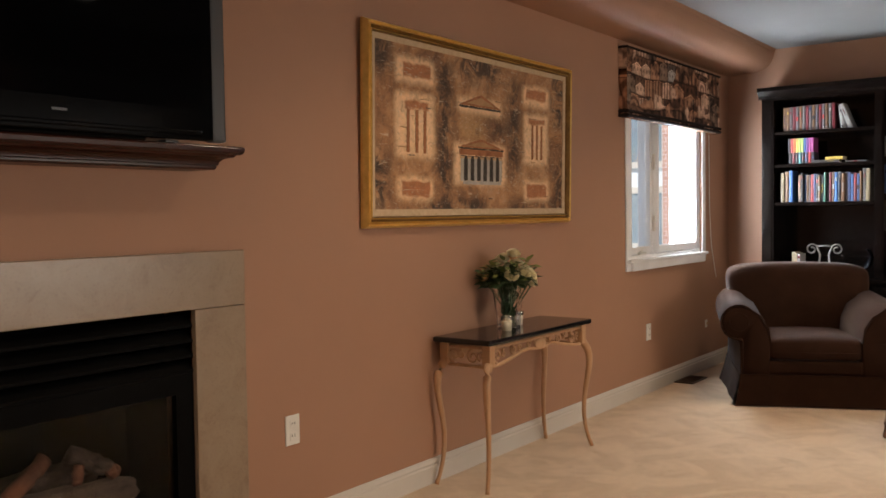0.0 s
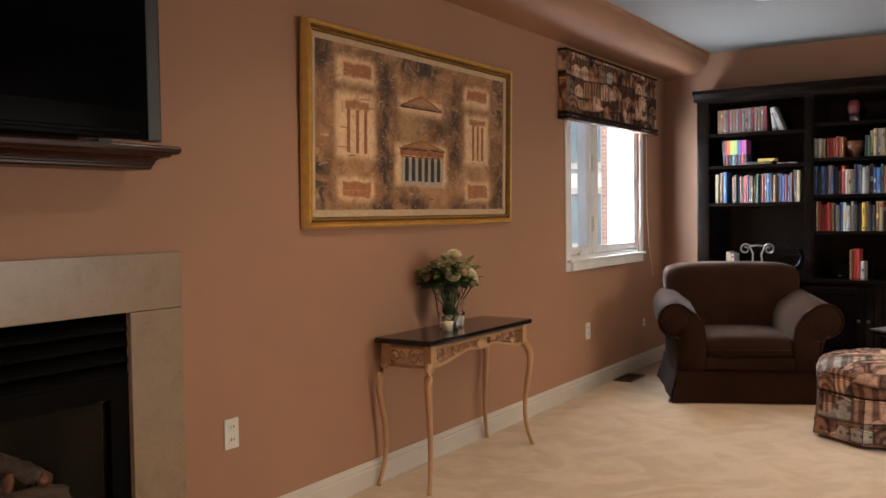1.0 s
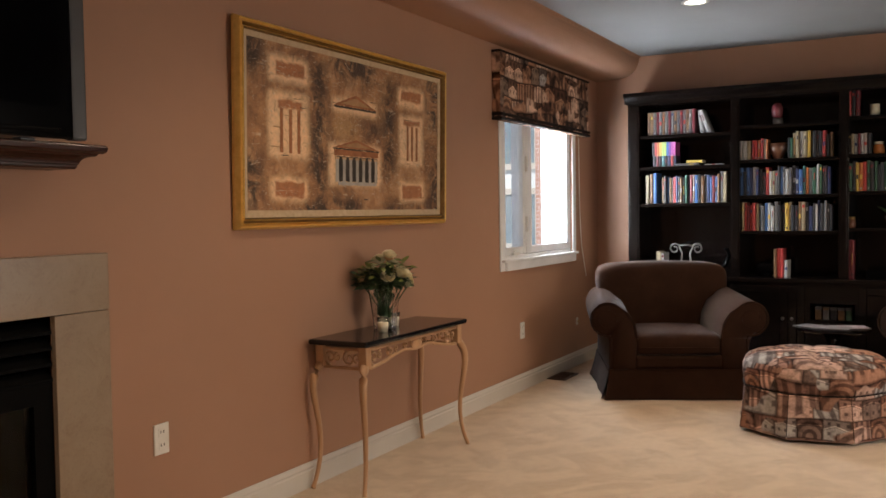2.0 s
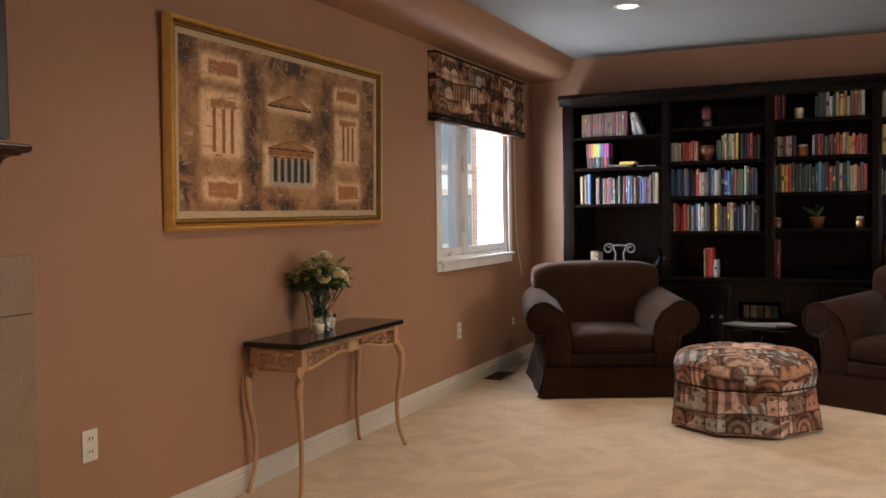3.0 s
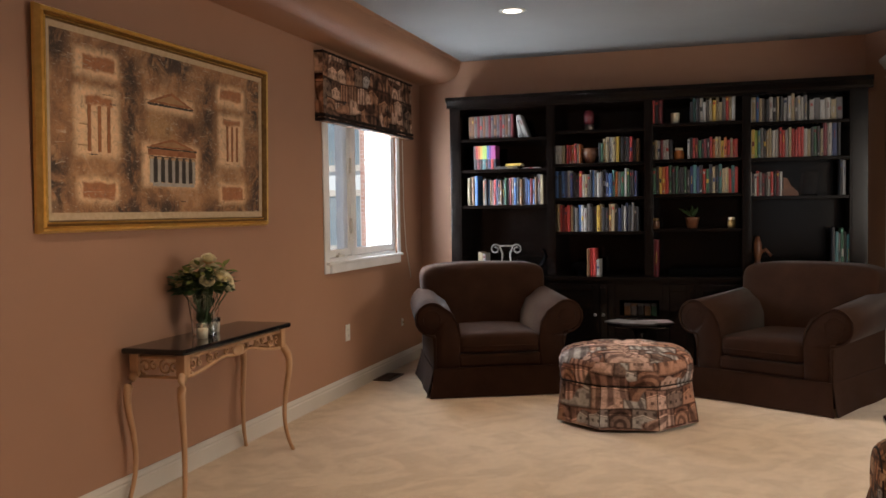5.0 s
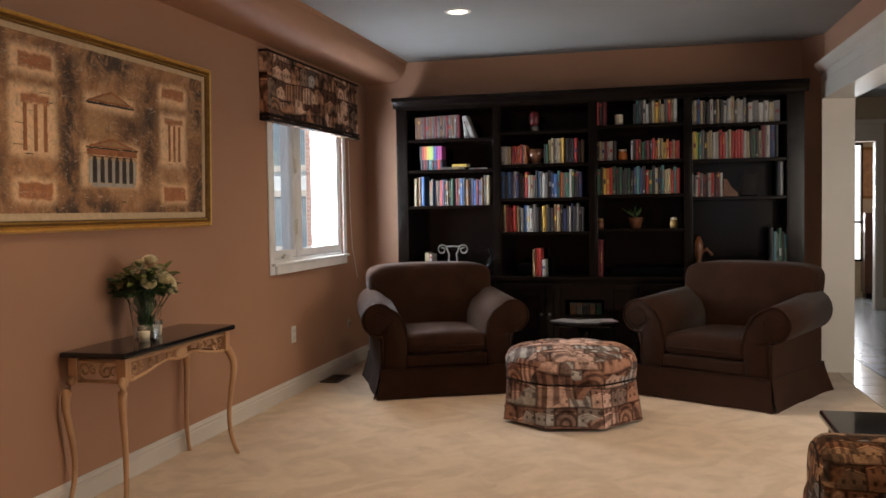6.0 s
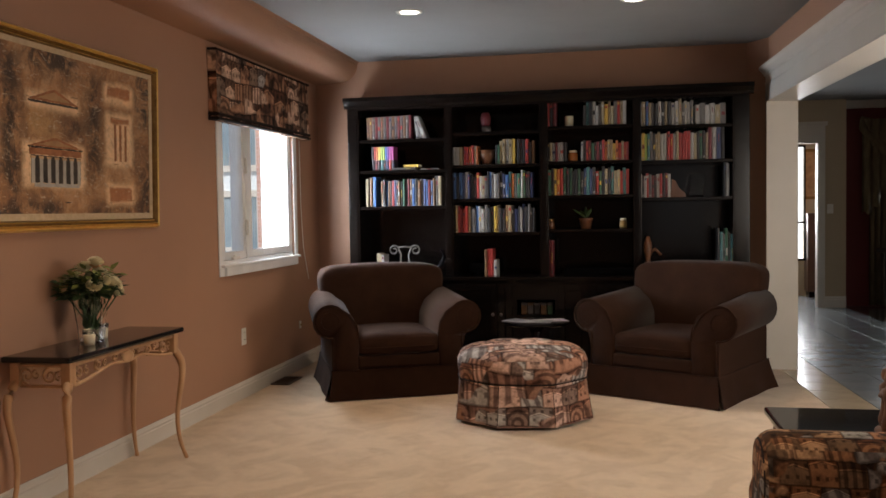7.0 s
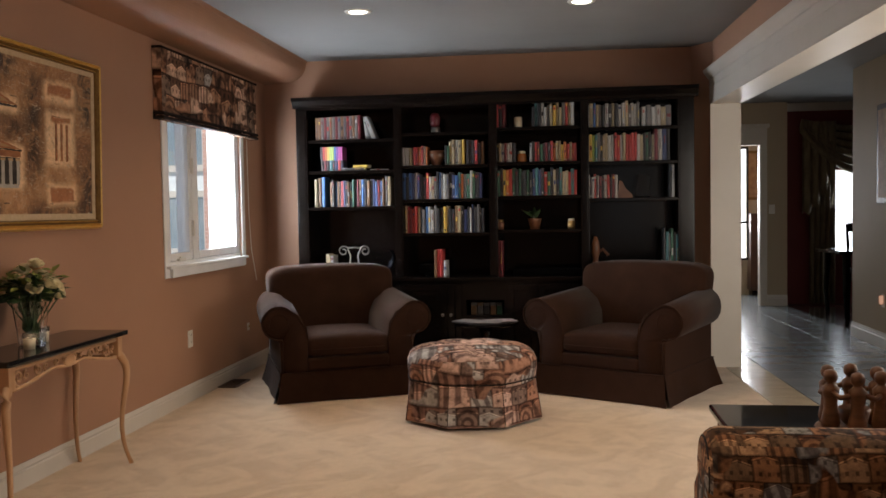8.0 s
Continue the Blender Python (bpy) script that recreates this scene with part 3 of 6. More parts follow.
# boxed-in beam along the west wall, with a rounded lower edge
prof = [(0.0, CEIL), (0.0, 2.372), (0.21, 2.386)]
prof += [(0.21 + 0.165 * math.sin(a * math.pi / 24), 2.386 + 0.15 * (1 - math.cos(a * math.pi / 24))) for a in range(1, 13)]
prof += [(0.392, CEIL)]
tagged(part("bulkhead_west", prism(bmesh.new(), prof, "y", YR, YB), WALL, smooth=False), "tan painted boxed beam with rounded edge", "bulkhead", kind=S)
tagged(part("wall_corner", prism(bmesh.new(), [(3.572, YB), (RX + 0.004, 7.262), (RX + 0.004, YB)], "z", 0, CEIL), WALL), "tan painted angled wall beside the bookcase", "wall", kind=S)


def skirting(name, axis, pos, a, b, side, hgt=0.115):
    """Moulded white board; side is the way it stands proud of the wall."""
    prof = [(0, 0), (0.016, 0), (0.016, hgt * 0.68), (0.011, hgt * 0.74), (0.012, hgt * 0.82), (0.006, hgt * 0.93), (0.004, hgt), (0, hgt)]
    pts = [(pos + side * p, q) for p, q in prof]
    ob = part(name, prism(bmesh.new(), pts, axis, a, b), TRIM)
    return tagged(ob, "white painted moulded skirting board", "skirting", kind=S)


skirting("baseboard_west", "y", 0.0, 2.175, YB, 1)
skirting("baseboard_north", "x", YB, 0.02, 0.38, -1)

# ---- cased opening to the hall ----
c = thing("casing", EAST, label="white painted casing round the wide opening", category="casing", kind=S)
part("jamb", B(RX - 0.016, RX + 0.216, JY, JY + 0.012, 0, 2.066), TRIM, c)
part("soffit", B(RX - 0.016, RX + 0.216, 2.60, JY, 2.066, 2.078), TRIM, c)
part("pilaster", B(RX - 0.016, RX + 0.004, JY + 0.012, 7.272, 0, 2.066, bev=0.003), TRIM, c)
h = bmesh.new()
box(h, RX - 0.018, RX + 0.004, 2.60, 7.272, 2.078, 2.262, bev=0.003)
box(h, RX - 0.022, RX + 0.004, 2.60, 7.272, 2.195, 2.207, bev=0.002)
part("frieze", h, TRIM, c)
prof = [(RX, 2.262), (RX - 0.024, 2.262), (RX - 0.03, 2.276), (RX - 0.055, 2.305), (RX - 0.062, 2.318), (RX - 0.062, 2.334), (RX, 2.334)]
part("crown", prism(bmesh.new(), prof, "y", 2.60, 7.292), TRIM, c)
part("plinth", B(RX - 0.022, RX - 0.0165, JY + 0.002, 7.272, 0, 0.13, bev=0.002), TRIM, c)
h = bmesh.new()
box(h, RX + 0.2, RX + 0.215, JY + 0.012, YB + 0.05, 0, 2.066)
box(h, RX + 0.2, RX + 0.215, 2.6, YB + 0.05, 2.078, 2.262)
part("hall_casing", h, TRIM, c)

# ---- window ----
def window_unit():
    t = thing("window_1", label="white casement window with two sashes, bright outside", category="window", kind=S)
    y0, y1, z0, z1 = WIN
    cas = bmesh.new()
    for a in ((y0 - 0.065, y0 + 0.004, z0 - 0.07, z1 + 0.06), (y1 - 0.004, y1 + 0.065, z0 - 0.07, z1 + 0.06)):
        box(cas, 0.001, 0.011, *a, bev=0.005)
    box(cas, 0.001, 0.014, y0, y1, z1, z1 + 0.06, bev=0.005)
    part("casing", cas, VINYL, t)
    sill = bmesh.new()
    box(sill, 0.001, 0.030, y0 + 0.004, y1 - 0.004, z0 - 0.07, z0 + 0.002, bev=0.006)
    box(sill, 0.0, 0.040, y0 - 0.05, y1 + 0.05, z0 - 0.012, z0 + 0.008, bev=0.005)
    part("window_sill", sill, VINYL, t)
    fr = bmesh.new()
    box(fr, -0.14, -0.001, y0, y0 + 0.03, z0, z1)
    box(fr, -0.14, -0.016, y1 - 0.03, y1, z0, z1)
    box(fr, -0.14, -0.001, y0 + 0.03, y1 - 0.03, z0, z0 + 0.03)
    box(fr, -0.14, -0.001, y0 + 0.03, y1 - 0.03, z1 - 0.03, z1)
    ym = y0 + 0.46
    box(fr, -0.13, -0.012, ym - 0.03, ym + 0.03, z0 + 0.03, z1 - 0.03, bev=0.004)
    part("window_frame", fr, VINYL, t)
    for a, b in ((y0 + 0.034, ym - 0.034), (ym + 0.034, y1 - 0.034)):
        s = bmesh.new()
        for bx in ((a, a + 0.045, z0 + 0.034, z1 - 0.034), (b - 0.045, b, z0 + 0.034, z1 - 0.034), (a + 0.045, b - 0.045, z0 + 0.034, z0 + 0.085), (a + 0.045, b - 0.045, z1 - 0.085, z1 - 0.034)):
            box(s, -0.060, -0.015, *bx, bev=0.004)
        sash = part("sash", s, VINYL, t)
        pn = part("pane", B(-0.041, -0.035, a + 0.04, b - 0.04, z0 + 0.08, z1 - 0.08), PANE, sash)
        pn.visible_shadow = False
    k = bmesh.new()
    box(k, -0.014, 0.010, y0 + 0.16, y0 + 0.26, z0 + 0.031, z0 + 0.05, bev=0.005)
    tube(k, [(0.0, y0 + 0.2, z0 + 0.05), (0.015, y0 + 0.17, z0 + 0.062), (0.022, y0 + 0.13, z0 + 0.058)], 0.006)
    part("crank_handle", k, PLASTIC, t)
    k = bmesh.new()
    for zz in (1.12, 1.55):
        box(k, -0.012, 0.008, ym - 0.052, ym - 0.036, zz, zz + 0.11, bev=0.004)
    part("latch", k, PLASTIC, t)


window_unit()
v = thing("window_valance", label="dark tapestry box valance over the window", category="valance")
VA, VB, VD, V0, V1 = 5.345, 7.075, 0.062, 1.872, 2.325
prof = [(0.002, V0), (VD - 0.008, V0), (VD, V0 + 0.01), (VD, V1 - 0.012), (VD - 0.008, V1), (0.002, V1)]
box_uv(part("cover", prism(bmesh.new(), prof, "y", VA, VB), TAP_DARK, v))
for z in (V0 + 0.008, V0 + 0.036):
    part("welt", tube(bmesh.new(), [(0.006, VA - 0.005, z), (VD + 0.004, VA - 0.005, z), (VD + 0.004, VB + 0.005, z), (0.006, VB + 0.005, z)], 0.011, 8), FABRIC_DK, v, "thick black cord along the lower edge")
part("cord", tube(bmesh.new(), [(0.006, VA - 0.004, V1 - 0.006), (VD + 0.003, VA - 0.004, V1 - 0.006), (VD + 0.003, VB + 0.004, V1 - 0.006), (0.006, VB + 0.004, V1 - 0.006)], 0.008, 8), FABRIC_DK, v)
k = bmesh.new()
tube(k, [(0.012, 6.975, 1.86), (0.014, 6.98, 1.3), (0.014, 7.02, 0.98), (0.016, 7.09, 0.80), (0.014, 7.13, 0.72)], 0.0035, 6)
tagged(part("blind_cord", k, PLASTIC), "thin white blind cord hanging beside the window", "cord")


def wall_plate(name, y, z, kind):
    t = thing(name, pose(0, y, z), label="white duplex outlet plate on the tan wall" if kind else "small white cable plate on the tan wall", category="outlet", group="wall outlets")
    part("plate", B(0.0, 0.007, -0.036, 0.036, -0.058, 0.058, bev=0.003), PLASTIC, t)
    if kind:
        for dz in (-0.024, 0.024):
            r = part("receptacle", B(0.007, 0.0095, -0.017, 0.017, dz - 0.016, dz + 0.016, bev=0.002), PLASTIC, t)
            sl = bmesh.new()
            for dy in (-0.007, 0.007):
                box(sl, 0.0095, 0.0100, dy - 0.0015, dy + 0.0015, dz - 0.003, dz + 0.008)
            part("slots", sl, GLOSSBLACK, r)
    else:
        k = lathe(bmesh.new(), [(0.008, 0), (0.008, 0.012), (0.004, 0.014)], 12)
        part("jack", k, BRASS, t, m=pose(0.007, 0, 0, 0, 90, 0))


wall_plate("wall_outlet", 2.405, 0.432, True)
wall_plate("wall_outlet", 5.80, 0.422, True)
cj = thing("cable_jack", pose(0, 6.93, 0.36), label="small white cable jack on the wall", category="outlet")
part("plate", B(0.0, 0.006, -0.022, 0.022, -0.03, 0.03, bev=0.004), PLASTIC, cj)
part("jack", lathe(bmesh.new(), [(0.007, 0), (0.007, 0.012), (0.003, 0.014)], 12), BRASS, cj, m=pose(0.006, 0, 0, 0, 90, 0))
fv = thing("floor_vent", pose(0.085, 6.38, 0), label="dark brown slatted floor vent beside the wall", category="vent")
vf = bmesh.new()
for bx in ((-0.07, 0.07, -0.15, -0.135), (-0.07, 0.07, 0.135, 0.15), (-0.07, -0.057, -0.135, 0.135), (0.057, 0.07, -0.135, 0.135)):
    box(vf, *bx, 0.0, 0.009)
DKBROWN = mottled("dark brown enamel", (0.045, 0.022, 0.012), (0.07, 0.035, 0.02), (9, 9, 9), 150, 0.4)
part("rim", vf, DKBROWN, fv)
part("well", B(-0.057, 0.057, -0.135, 0.135, 0.0, 0.002), GLOSSBLACK, fv)
for i in range(14):
    yy = -0.125 + i * 0.0185
    part("slat", B(-0.057, 0.057, yy, yy + 0.006, 0.002, 0.008), DKBROWN, fv)

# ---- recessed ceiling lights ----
# fittings at 0.30 are unseen, added to carry the fill lamps there
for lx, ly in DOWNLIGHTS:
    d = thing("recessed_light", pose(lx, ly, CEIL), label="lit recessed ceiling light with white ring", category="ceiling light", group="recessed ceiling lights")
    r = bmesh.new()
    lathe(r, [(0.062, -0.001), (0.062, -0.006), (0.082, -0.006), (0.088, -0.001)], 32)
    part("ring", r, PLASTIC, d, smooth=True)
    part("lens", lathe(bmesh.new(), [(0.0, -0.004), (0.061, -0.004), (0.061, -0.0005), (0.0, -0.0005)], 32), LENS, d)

# ---- fireplace, mantel and television ----
f = thing("fireplace_surround", label="beige limestone slab fireplace surround on the wall", category="fireplace")
part("lintel", B(0.001, 0.022, 0.71, 2.167, 0.945, 1.141, bev=0.003), MARBLE, f)
part("jamb", B(0.001, 0.021, 1.945, 2.167, 0.0, 0.943, bev=0.003), MARBLE, f)
part("jamb", B(0.001, 0.021, 0.71, 0.93, 0.0, 0.943, bev=0.003), MARBLE, f)
g = thing("gas_fireplace", label="black gas fireplace insert with louvres and ceramic logs", category="fireplace")
s = bmesh.new()
box(s, -0.42, -0.40, FIRE[0], FIRE[1], 0, FIRE[3])
box(s, -0.40, -0.002, FIRE[0] - 0.02, FIRE[0], 0, FIRE[3])
box(s, -0.40, -0.002, FIRE[1], FIRE[1] + 0.02, 0, FIRE[3])
box(s, -0.40, -0.002, FIRE[0], FIRE[1], -0.02, 0.06)
box(s, -0.40, -0.002, FIRE[0], FIRE[1], FIRE[3], FIRE[3] + 0.02)
part("firebox", s, BLACKMETAL, g)
for i in range(4):
    z = 0.925 - i * 0.052
    prof = [(-0.028, z - 0.006), (0.004, z - 0.042), (0.008, z - 0.040), (0.008, z - 0.030), (-0.022, z)]
    part("louvre", prism(bmesh.new(), prof, "y", FIRE[0] + 0.004, FIRE[1] - 0.004), BLACKMETAL, g)
s = bmesh.new()
box(s, -0.02, 0.004, FIRE[0] + 0.003, FIRE[0] + 0.075, 0.10, 0.735)
box(s, -0.02, 0.004, FIRE[1] - 0.075, FIRE[1] - 0.003, 0.10, 0.735)
box(s, -0.02, 0.004, FIRE[0] + 0.075, FIRE[1] - 0.075, 0.66, 0.735)
box(s, -0.02, 0.004, FIRE[0] + 0.075, FIRE[1] - 0.075, 0.10, 0.16)
part("door_frame", s, BLACKMETAL, g)
pn = part("glass", B(-0.014, -0.010, FIRE[0] + 0.075, FIRE[1] - 0.075, 0.16, 0.66), DARKGLASS, g)
pn.visible_shadow = False


def log(a, b, r, mat, seed):
    rnd = random.Random(seed)
    n = 9
    pth = [Vector(a).lerp(Vector(b), i / (n - 1)) + Vector((rnd.uniform(-1, 1), rnd.uniform(-1, 1), rnd.uniform(-1, 1))) * r * 0.12 for i in range(n)]
    bm = tube(bmesh.new(), pth, [r * rnd.uniform(0.88, 1.1) * (0.92 if i in (0, n - 1) else 1) for i in range(n)], 14)
    for v in bm.verts:
        q = v.co * 55
        v.co += Vector((noise.noise(q), noise.noise(q + Vector((5, 1, 2))), noise.noise(q + Vector((9, 4, 7))))) * r * 0.22
    return part("log", bm, mat, g, smooth=True)


log((-0.14, 1.16, 0.375), (-0.13, 1.775, 0.345), 0.055, CHARCOAL, 1)
log((-0.26, 1.20, 0.40), (-0.25, 1.70, 0.405), 0.05, CHARCOAL, 2)
log((-0.11, 1.33, 0.415), (-0.21, 1.52, 0.485), 0.026, EMBER, 3)
log((-0.18, 1.585, 0.50), (-0.14, 1.70, 0.425), 0.030, CHARCOAL, 4)
log((-0.13, 1.69, 0.410), (-0.12, 1.715, 0.425), 0.022, EMBER, 5)
log((-0.12, 1.575, 0.405), (-0.15, 1.60, 0.455), 0.018, EMBER, 6)
part("grate", B(-0.30, -0.06, 1.0, 1.78, 0.06, 0.29, bev=0.02), BLACKMETAL, g)

mt = thing("mantel_shelf", label="glossy dark cherry mantel shelf with stepped moulding", category="mantel")


def stepped(profile, d, e):
    """A moulded slab whose outline grows with height and returns round both ends: (height, projection) pairs."""
    bm = bmesh.new()
    rows = []
    for z, o in profile:
        rows.append([bm.verts.new(c) for c in ((0.001, 0.71 - o, z), (d + o, 0.71 - o, z), (d + o, e + o, z), (0.001, e + o, z))])
    for a, b in zip(rows, rows[1:]):
        for k in range(4):
            bm.faces.new((a[k], a[(k + 1) % 4], b[(k + 1) % 4], b[k]))
    bm.faces.new(list(reversed(rows[0])))
    bm.faces.new(rows[-1])
    return bm


cove = [(1.436 + 0.022 * math.sin(a * math.pi / 12), 0.010 + 0.034 * (1 - math.cos(a * math.pi / 12))) for a in range(7)]
part("moulding", stepped([(1.418, 0.0), (1.424, 0.005), (1.430, 0.005), (1.434, 0.010)] + cove + [(1.461, 0.048), (1.466, 0.050)], 0.127, 1.955), CHERRY, mt)
part("shelf", stepped([(1.4662, 0.060), (1.470, 0.066), (1.474, 0.070), (1.486, 0.072), (1.491, 0.070), (1.494, 0.064)], 0.127, 1.955), CHERRY, mt)
tv = thing("television", label="black flat television with grey side bezels on the mantel", category="television")
part("back_shell", B(0.085, 0.165, 0.88, 1.92, 1.515, 2.21, bev=0.02), GLOSSBLACK, tv)
part("bezel", B(0.165, 0.195, 0.885, 1.8995, 1.506, 2.22, bev=0.006), GLOSSBLACK, tv)
part("screen", B(0.1955, 0.198, 0.94, 1.855, 1.60, 2.17), SCREEN, tv)
part("side_panel", B(0.150, 0.192, 1.900, 1.955, 1.504, 2.22, bev=0.008), SILVER, tv, "brushed grey side panel")
part("speaker_bar", B(0.1955, 0.205, 0.90, 1.85, 1.520, 1.5345, bev=0.004), GLOSSBLACK, tv)
part("foot", B(0.07, 0.19, 1.15, 1.65, 1.4945, 1.505, bev=0.006), GLOSSBLACK, tv)
for i in range(5):
    part("pale_mark", B(0.1982, 0.1992, 1.800, 1.815, 2.030 + i * 0.028, 1.972 + i * 0.028 + (0.006 if i % 2 else 0)), STEEL, tv)
part("maker_bar", B(0.1952, 0.1962, 1.345, 1.39, 1.562, 1.569), SILVER, tv)
lb = thing("remote_sensor", label="small grey sensor lying on the mantel", category="sensor")
part("case", B(0.12, 0.16, 1.74, 1.79, 1.4945, 1.506, bev=0.004), SILVER, lb)

# ---- framed painting ----
p = thing("framed_painting", Matrix.Translation((0, 0, 1.2)) @ pose(0, 0, 0, 0, 1.1, 0) @ Matrix.Translation((0, 0, -1.2)), label="wide gold framed painting of temple facades", category="painting")
PY0, PY1, PZ0, PZ1 = 2.822, 4.620, 1.203, 2.086
CY0, CY1, CZ0, CZ1 = CANVAS


def mitred(bm, o, i, x_lo, x_hi):
    """A frame between the outline o and the opening i, each (y0, y1, z0, z1), rising from x_lo outside to x_hi inside."""
    oc = [(o[0], o[2]), (o[1], o[2]), (o[1], o[3]), (o[0], o[3])]
    ic = [(i[0], i[2]), (i[1], i[2]), (i[1], i[3]), (i[0], i[3])]
    for k in range(4):
        j = (k + 1) % 4
        vs = [bm.verts.new((x, *c)) for x, c in ((0.004, oc[k]), (x_lo, oc[k]), (x_hi, ic[k]), (0.004, ic[k]), (0.004, oc[j]), (x_lo, oc[j]), (x_hi, ic[j]), (0.004, ic[j]))]
        for q in ((0, 1, 5, 4), (1, 2, 6, 5), (2, 3, 7, 6), (0, 4, 7, 3), (0, 3, 2, 1), (4, 5, 6, 7)):
            bm.faces.new([vs[n] for n in q])
    return bm


def inset(r, d):
    return (r[0] + d, r[1] - d, r[2] + d, r[3] - d)


outer = (PY0, PY1, PZ0, PZ1)
RIDGES = ((0.0, 0.010, 0.018, 0.040, GOLD), (0.0102, 0.018, 0.041, 0.030, GOLD), (0.0185, 0.027, 0.024, 0.040, GOLD), (0.0272, 0.036, 0.041, 0.027, GOLD_DK),
          (0.0375, 0.044, 0.024, 0.032, GOLD), (0.0442, 0.050, 0.033, 0.020, GOLD_DK))
for d0, d1, x0, x1, gilt in RIDGES:
    part("moulding", mitred(bmesh.new(), inset(outer, d0), inset(outer, d1), x0, x1), gilt, p)
part("liner", mitred(bmesh.new(), inset(outer, 0.0505), (CY0, CY1, CZ0, CZ1), 0.022, 0.017), LINEN, p, "cream linen liner")
part("canvas", B(0.004, 0.014, CY0 - 0.01, CY1 + 0.01, CZ0 - 0.01, CZ1 + 0.01), OILPAINT, p)
CREAM = mottled("scumbled cream paint", (0.40, 0.235, 0.115), (0.66, 0.45, 0.25), (16, 16, 16), 90, 0.6, 0.7, 0.003)
RUST = mottled("scumbled rust paint", (0.24, 0.08, 0.028), (0.46, 0.185, 0.070), (22, 22, 22), 90, 0.6, 0.7, 0.003)
INK = mottled("black brown paint", (0.018, 0.013, 0.010), (0.06, 0.042, 0.03), (22, 22, 22), 90, 0.6, 0.7, 0.003)
OCHRE = mottled("ochre wash paint", (0.28, 0.145, 0.062), (0.50, 0.285, 0.135), (14, 14, 14), 90, 0.6, 0.7, 0.003)
GREYP = mottled("pale grey paint", (0.34, 0.31, 0.27), (0.50, 0.46, 0.40), (22, 22, 22), 90, 0.6, 0.7, 0.003)
UMBER = mottled("smoky umber paint", (0.075, 0.048, 0.030), (0.24, 0.145, 0.08), (16, 16, 16), 60, 0.6, 0.7, 0.003)
CW, CH = CY1 - CY0, CZ1 - CZ0
RP = random.Random(11)


def patch(name, mat, outline, level, rag=0.004, step=0.012):
    """A flat dab of paint with a ragged edge, given in shares of the canvas."""
    pts = [(CY0 + u * CW, CZ0 + q * CH) for u, q in outline]
    rim = []
    for a, b in zip(pts, pts[1:] + pts[:1]):
        n = max(1, int(math.hypot(b[0] - a[0], b[1] - a[1]) / step))
        for i in range(n):
            t = i / n
            rim.append((a[0] + (b[0] - a[0]) * t + RP.uniform(-rag, rag), a[1] + (b[1] - a[1]) * t + RP.uniform(-rag, rag)))
    return part(name, prism(bmesh.new(), rim, "x", 0.013, 0.0142 + level * 0.0007), mat, p)


def rect(u0, u1, q0, q1):
    return [(u0, q0), (u1, q0), (u1, q1), (u0, q1)]


for u in (0.139, 0.178, 0.214):
    patch("column", RUST, rect(u - 0.006, u + 0.006, 0.35, 0.615), 3, 0.0015)
for u in (0.797, 0.826, 0.856):
    patch("column", RUST, rect(u - 0.005, u + 0.005, 0.365, 0.62), 3, 0.0015)
patch("pediment", RUST, [(0.375, 0.692), (0.605, 0.692), (0.49, 0.775)], 3, 0.002)
patch("pediment", OCHRE, [(0.41, 0.705), (0.57, 0.705), (0.49, 0.757)], 4, 0.002)
patch("cornice", INK, rect(0.378, 0.60, 0.678, 0.69), 4, 0.002)
patch("pediment", RUST, [(0.372, 0.412), (0.622, 0.412), (0.495, 0.475)], 3, 0.002)
patch("pediment", OCHRE, [(0.41, 0.422), (0.58, 0.422), (0.495, 0.458)], 4, 0.002)
patch("cornice", INK, rect(0.375, 0.62, 0.402, 0.411), 4, 0.0015)
patch("entablature", RUST, rect(0.38, 0.615, 0.362, 0.402), 3, 0.002)
patch("colonnade_shadow", INK, rect(0.388, 0.61, 0.19, 0.358), 3, 0.002)
for i in range(7):
    u = 0.394 + i * 0.0345
    patch("column", GREYP, rect(u - 0.0068, u + 0.0068, 0.188, 0.345), 5, 0.001)
    patch("capital", CREAM, rect(u - 0.010, u + 0.010, 0.338, 0.352), 6, 0.001)
patch("steps", GREYP, rect(0.40, 0.605, 0.165, 0.188), 4, 0.002)
for i in range(34):
    u, q, ln = RP.uniform(0.02, 0.95), RP.uniform(0.03, 0.97), RP.uniform(0.01, 0.05)
    patch("scrape", RP.choice((UMBER, OCHRE, INK, CREAM, UMBER)), rect(u, min(u + ln, 0.99), q, q + RP.uniform(0.002, 0.006)), 2.5, 0.0015, 0.008)

# ---- console table ----
CT = pose(0.0, 3.796, 0)
ct = thing("console_table", CT, label="pale carved console table with black granite top", category="console table")
TL = 0.495   # half length
top = bmesh.new()
box(top, 0.012, 0.335, -TL, TL, 0.664, 0.690, bev=0.010)
part("tabletop", top, GRANITE, ct, "polished black granite top with eased edge")


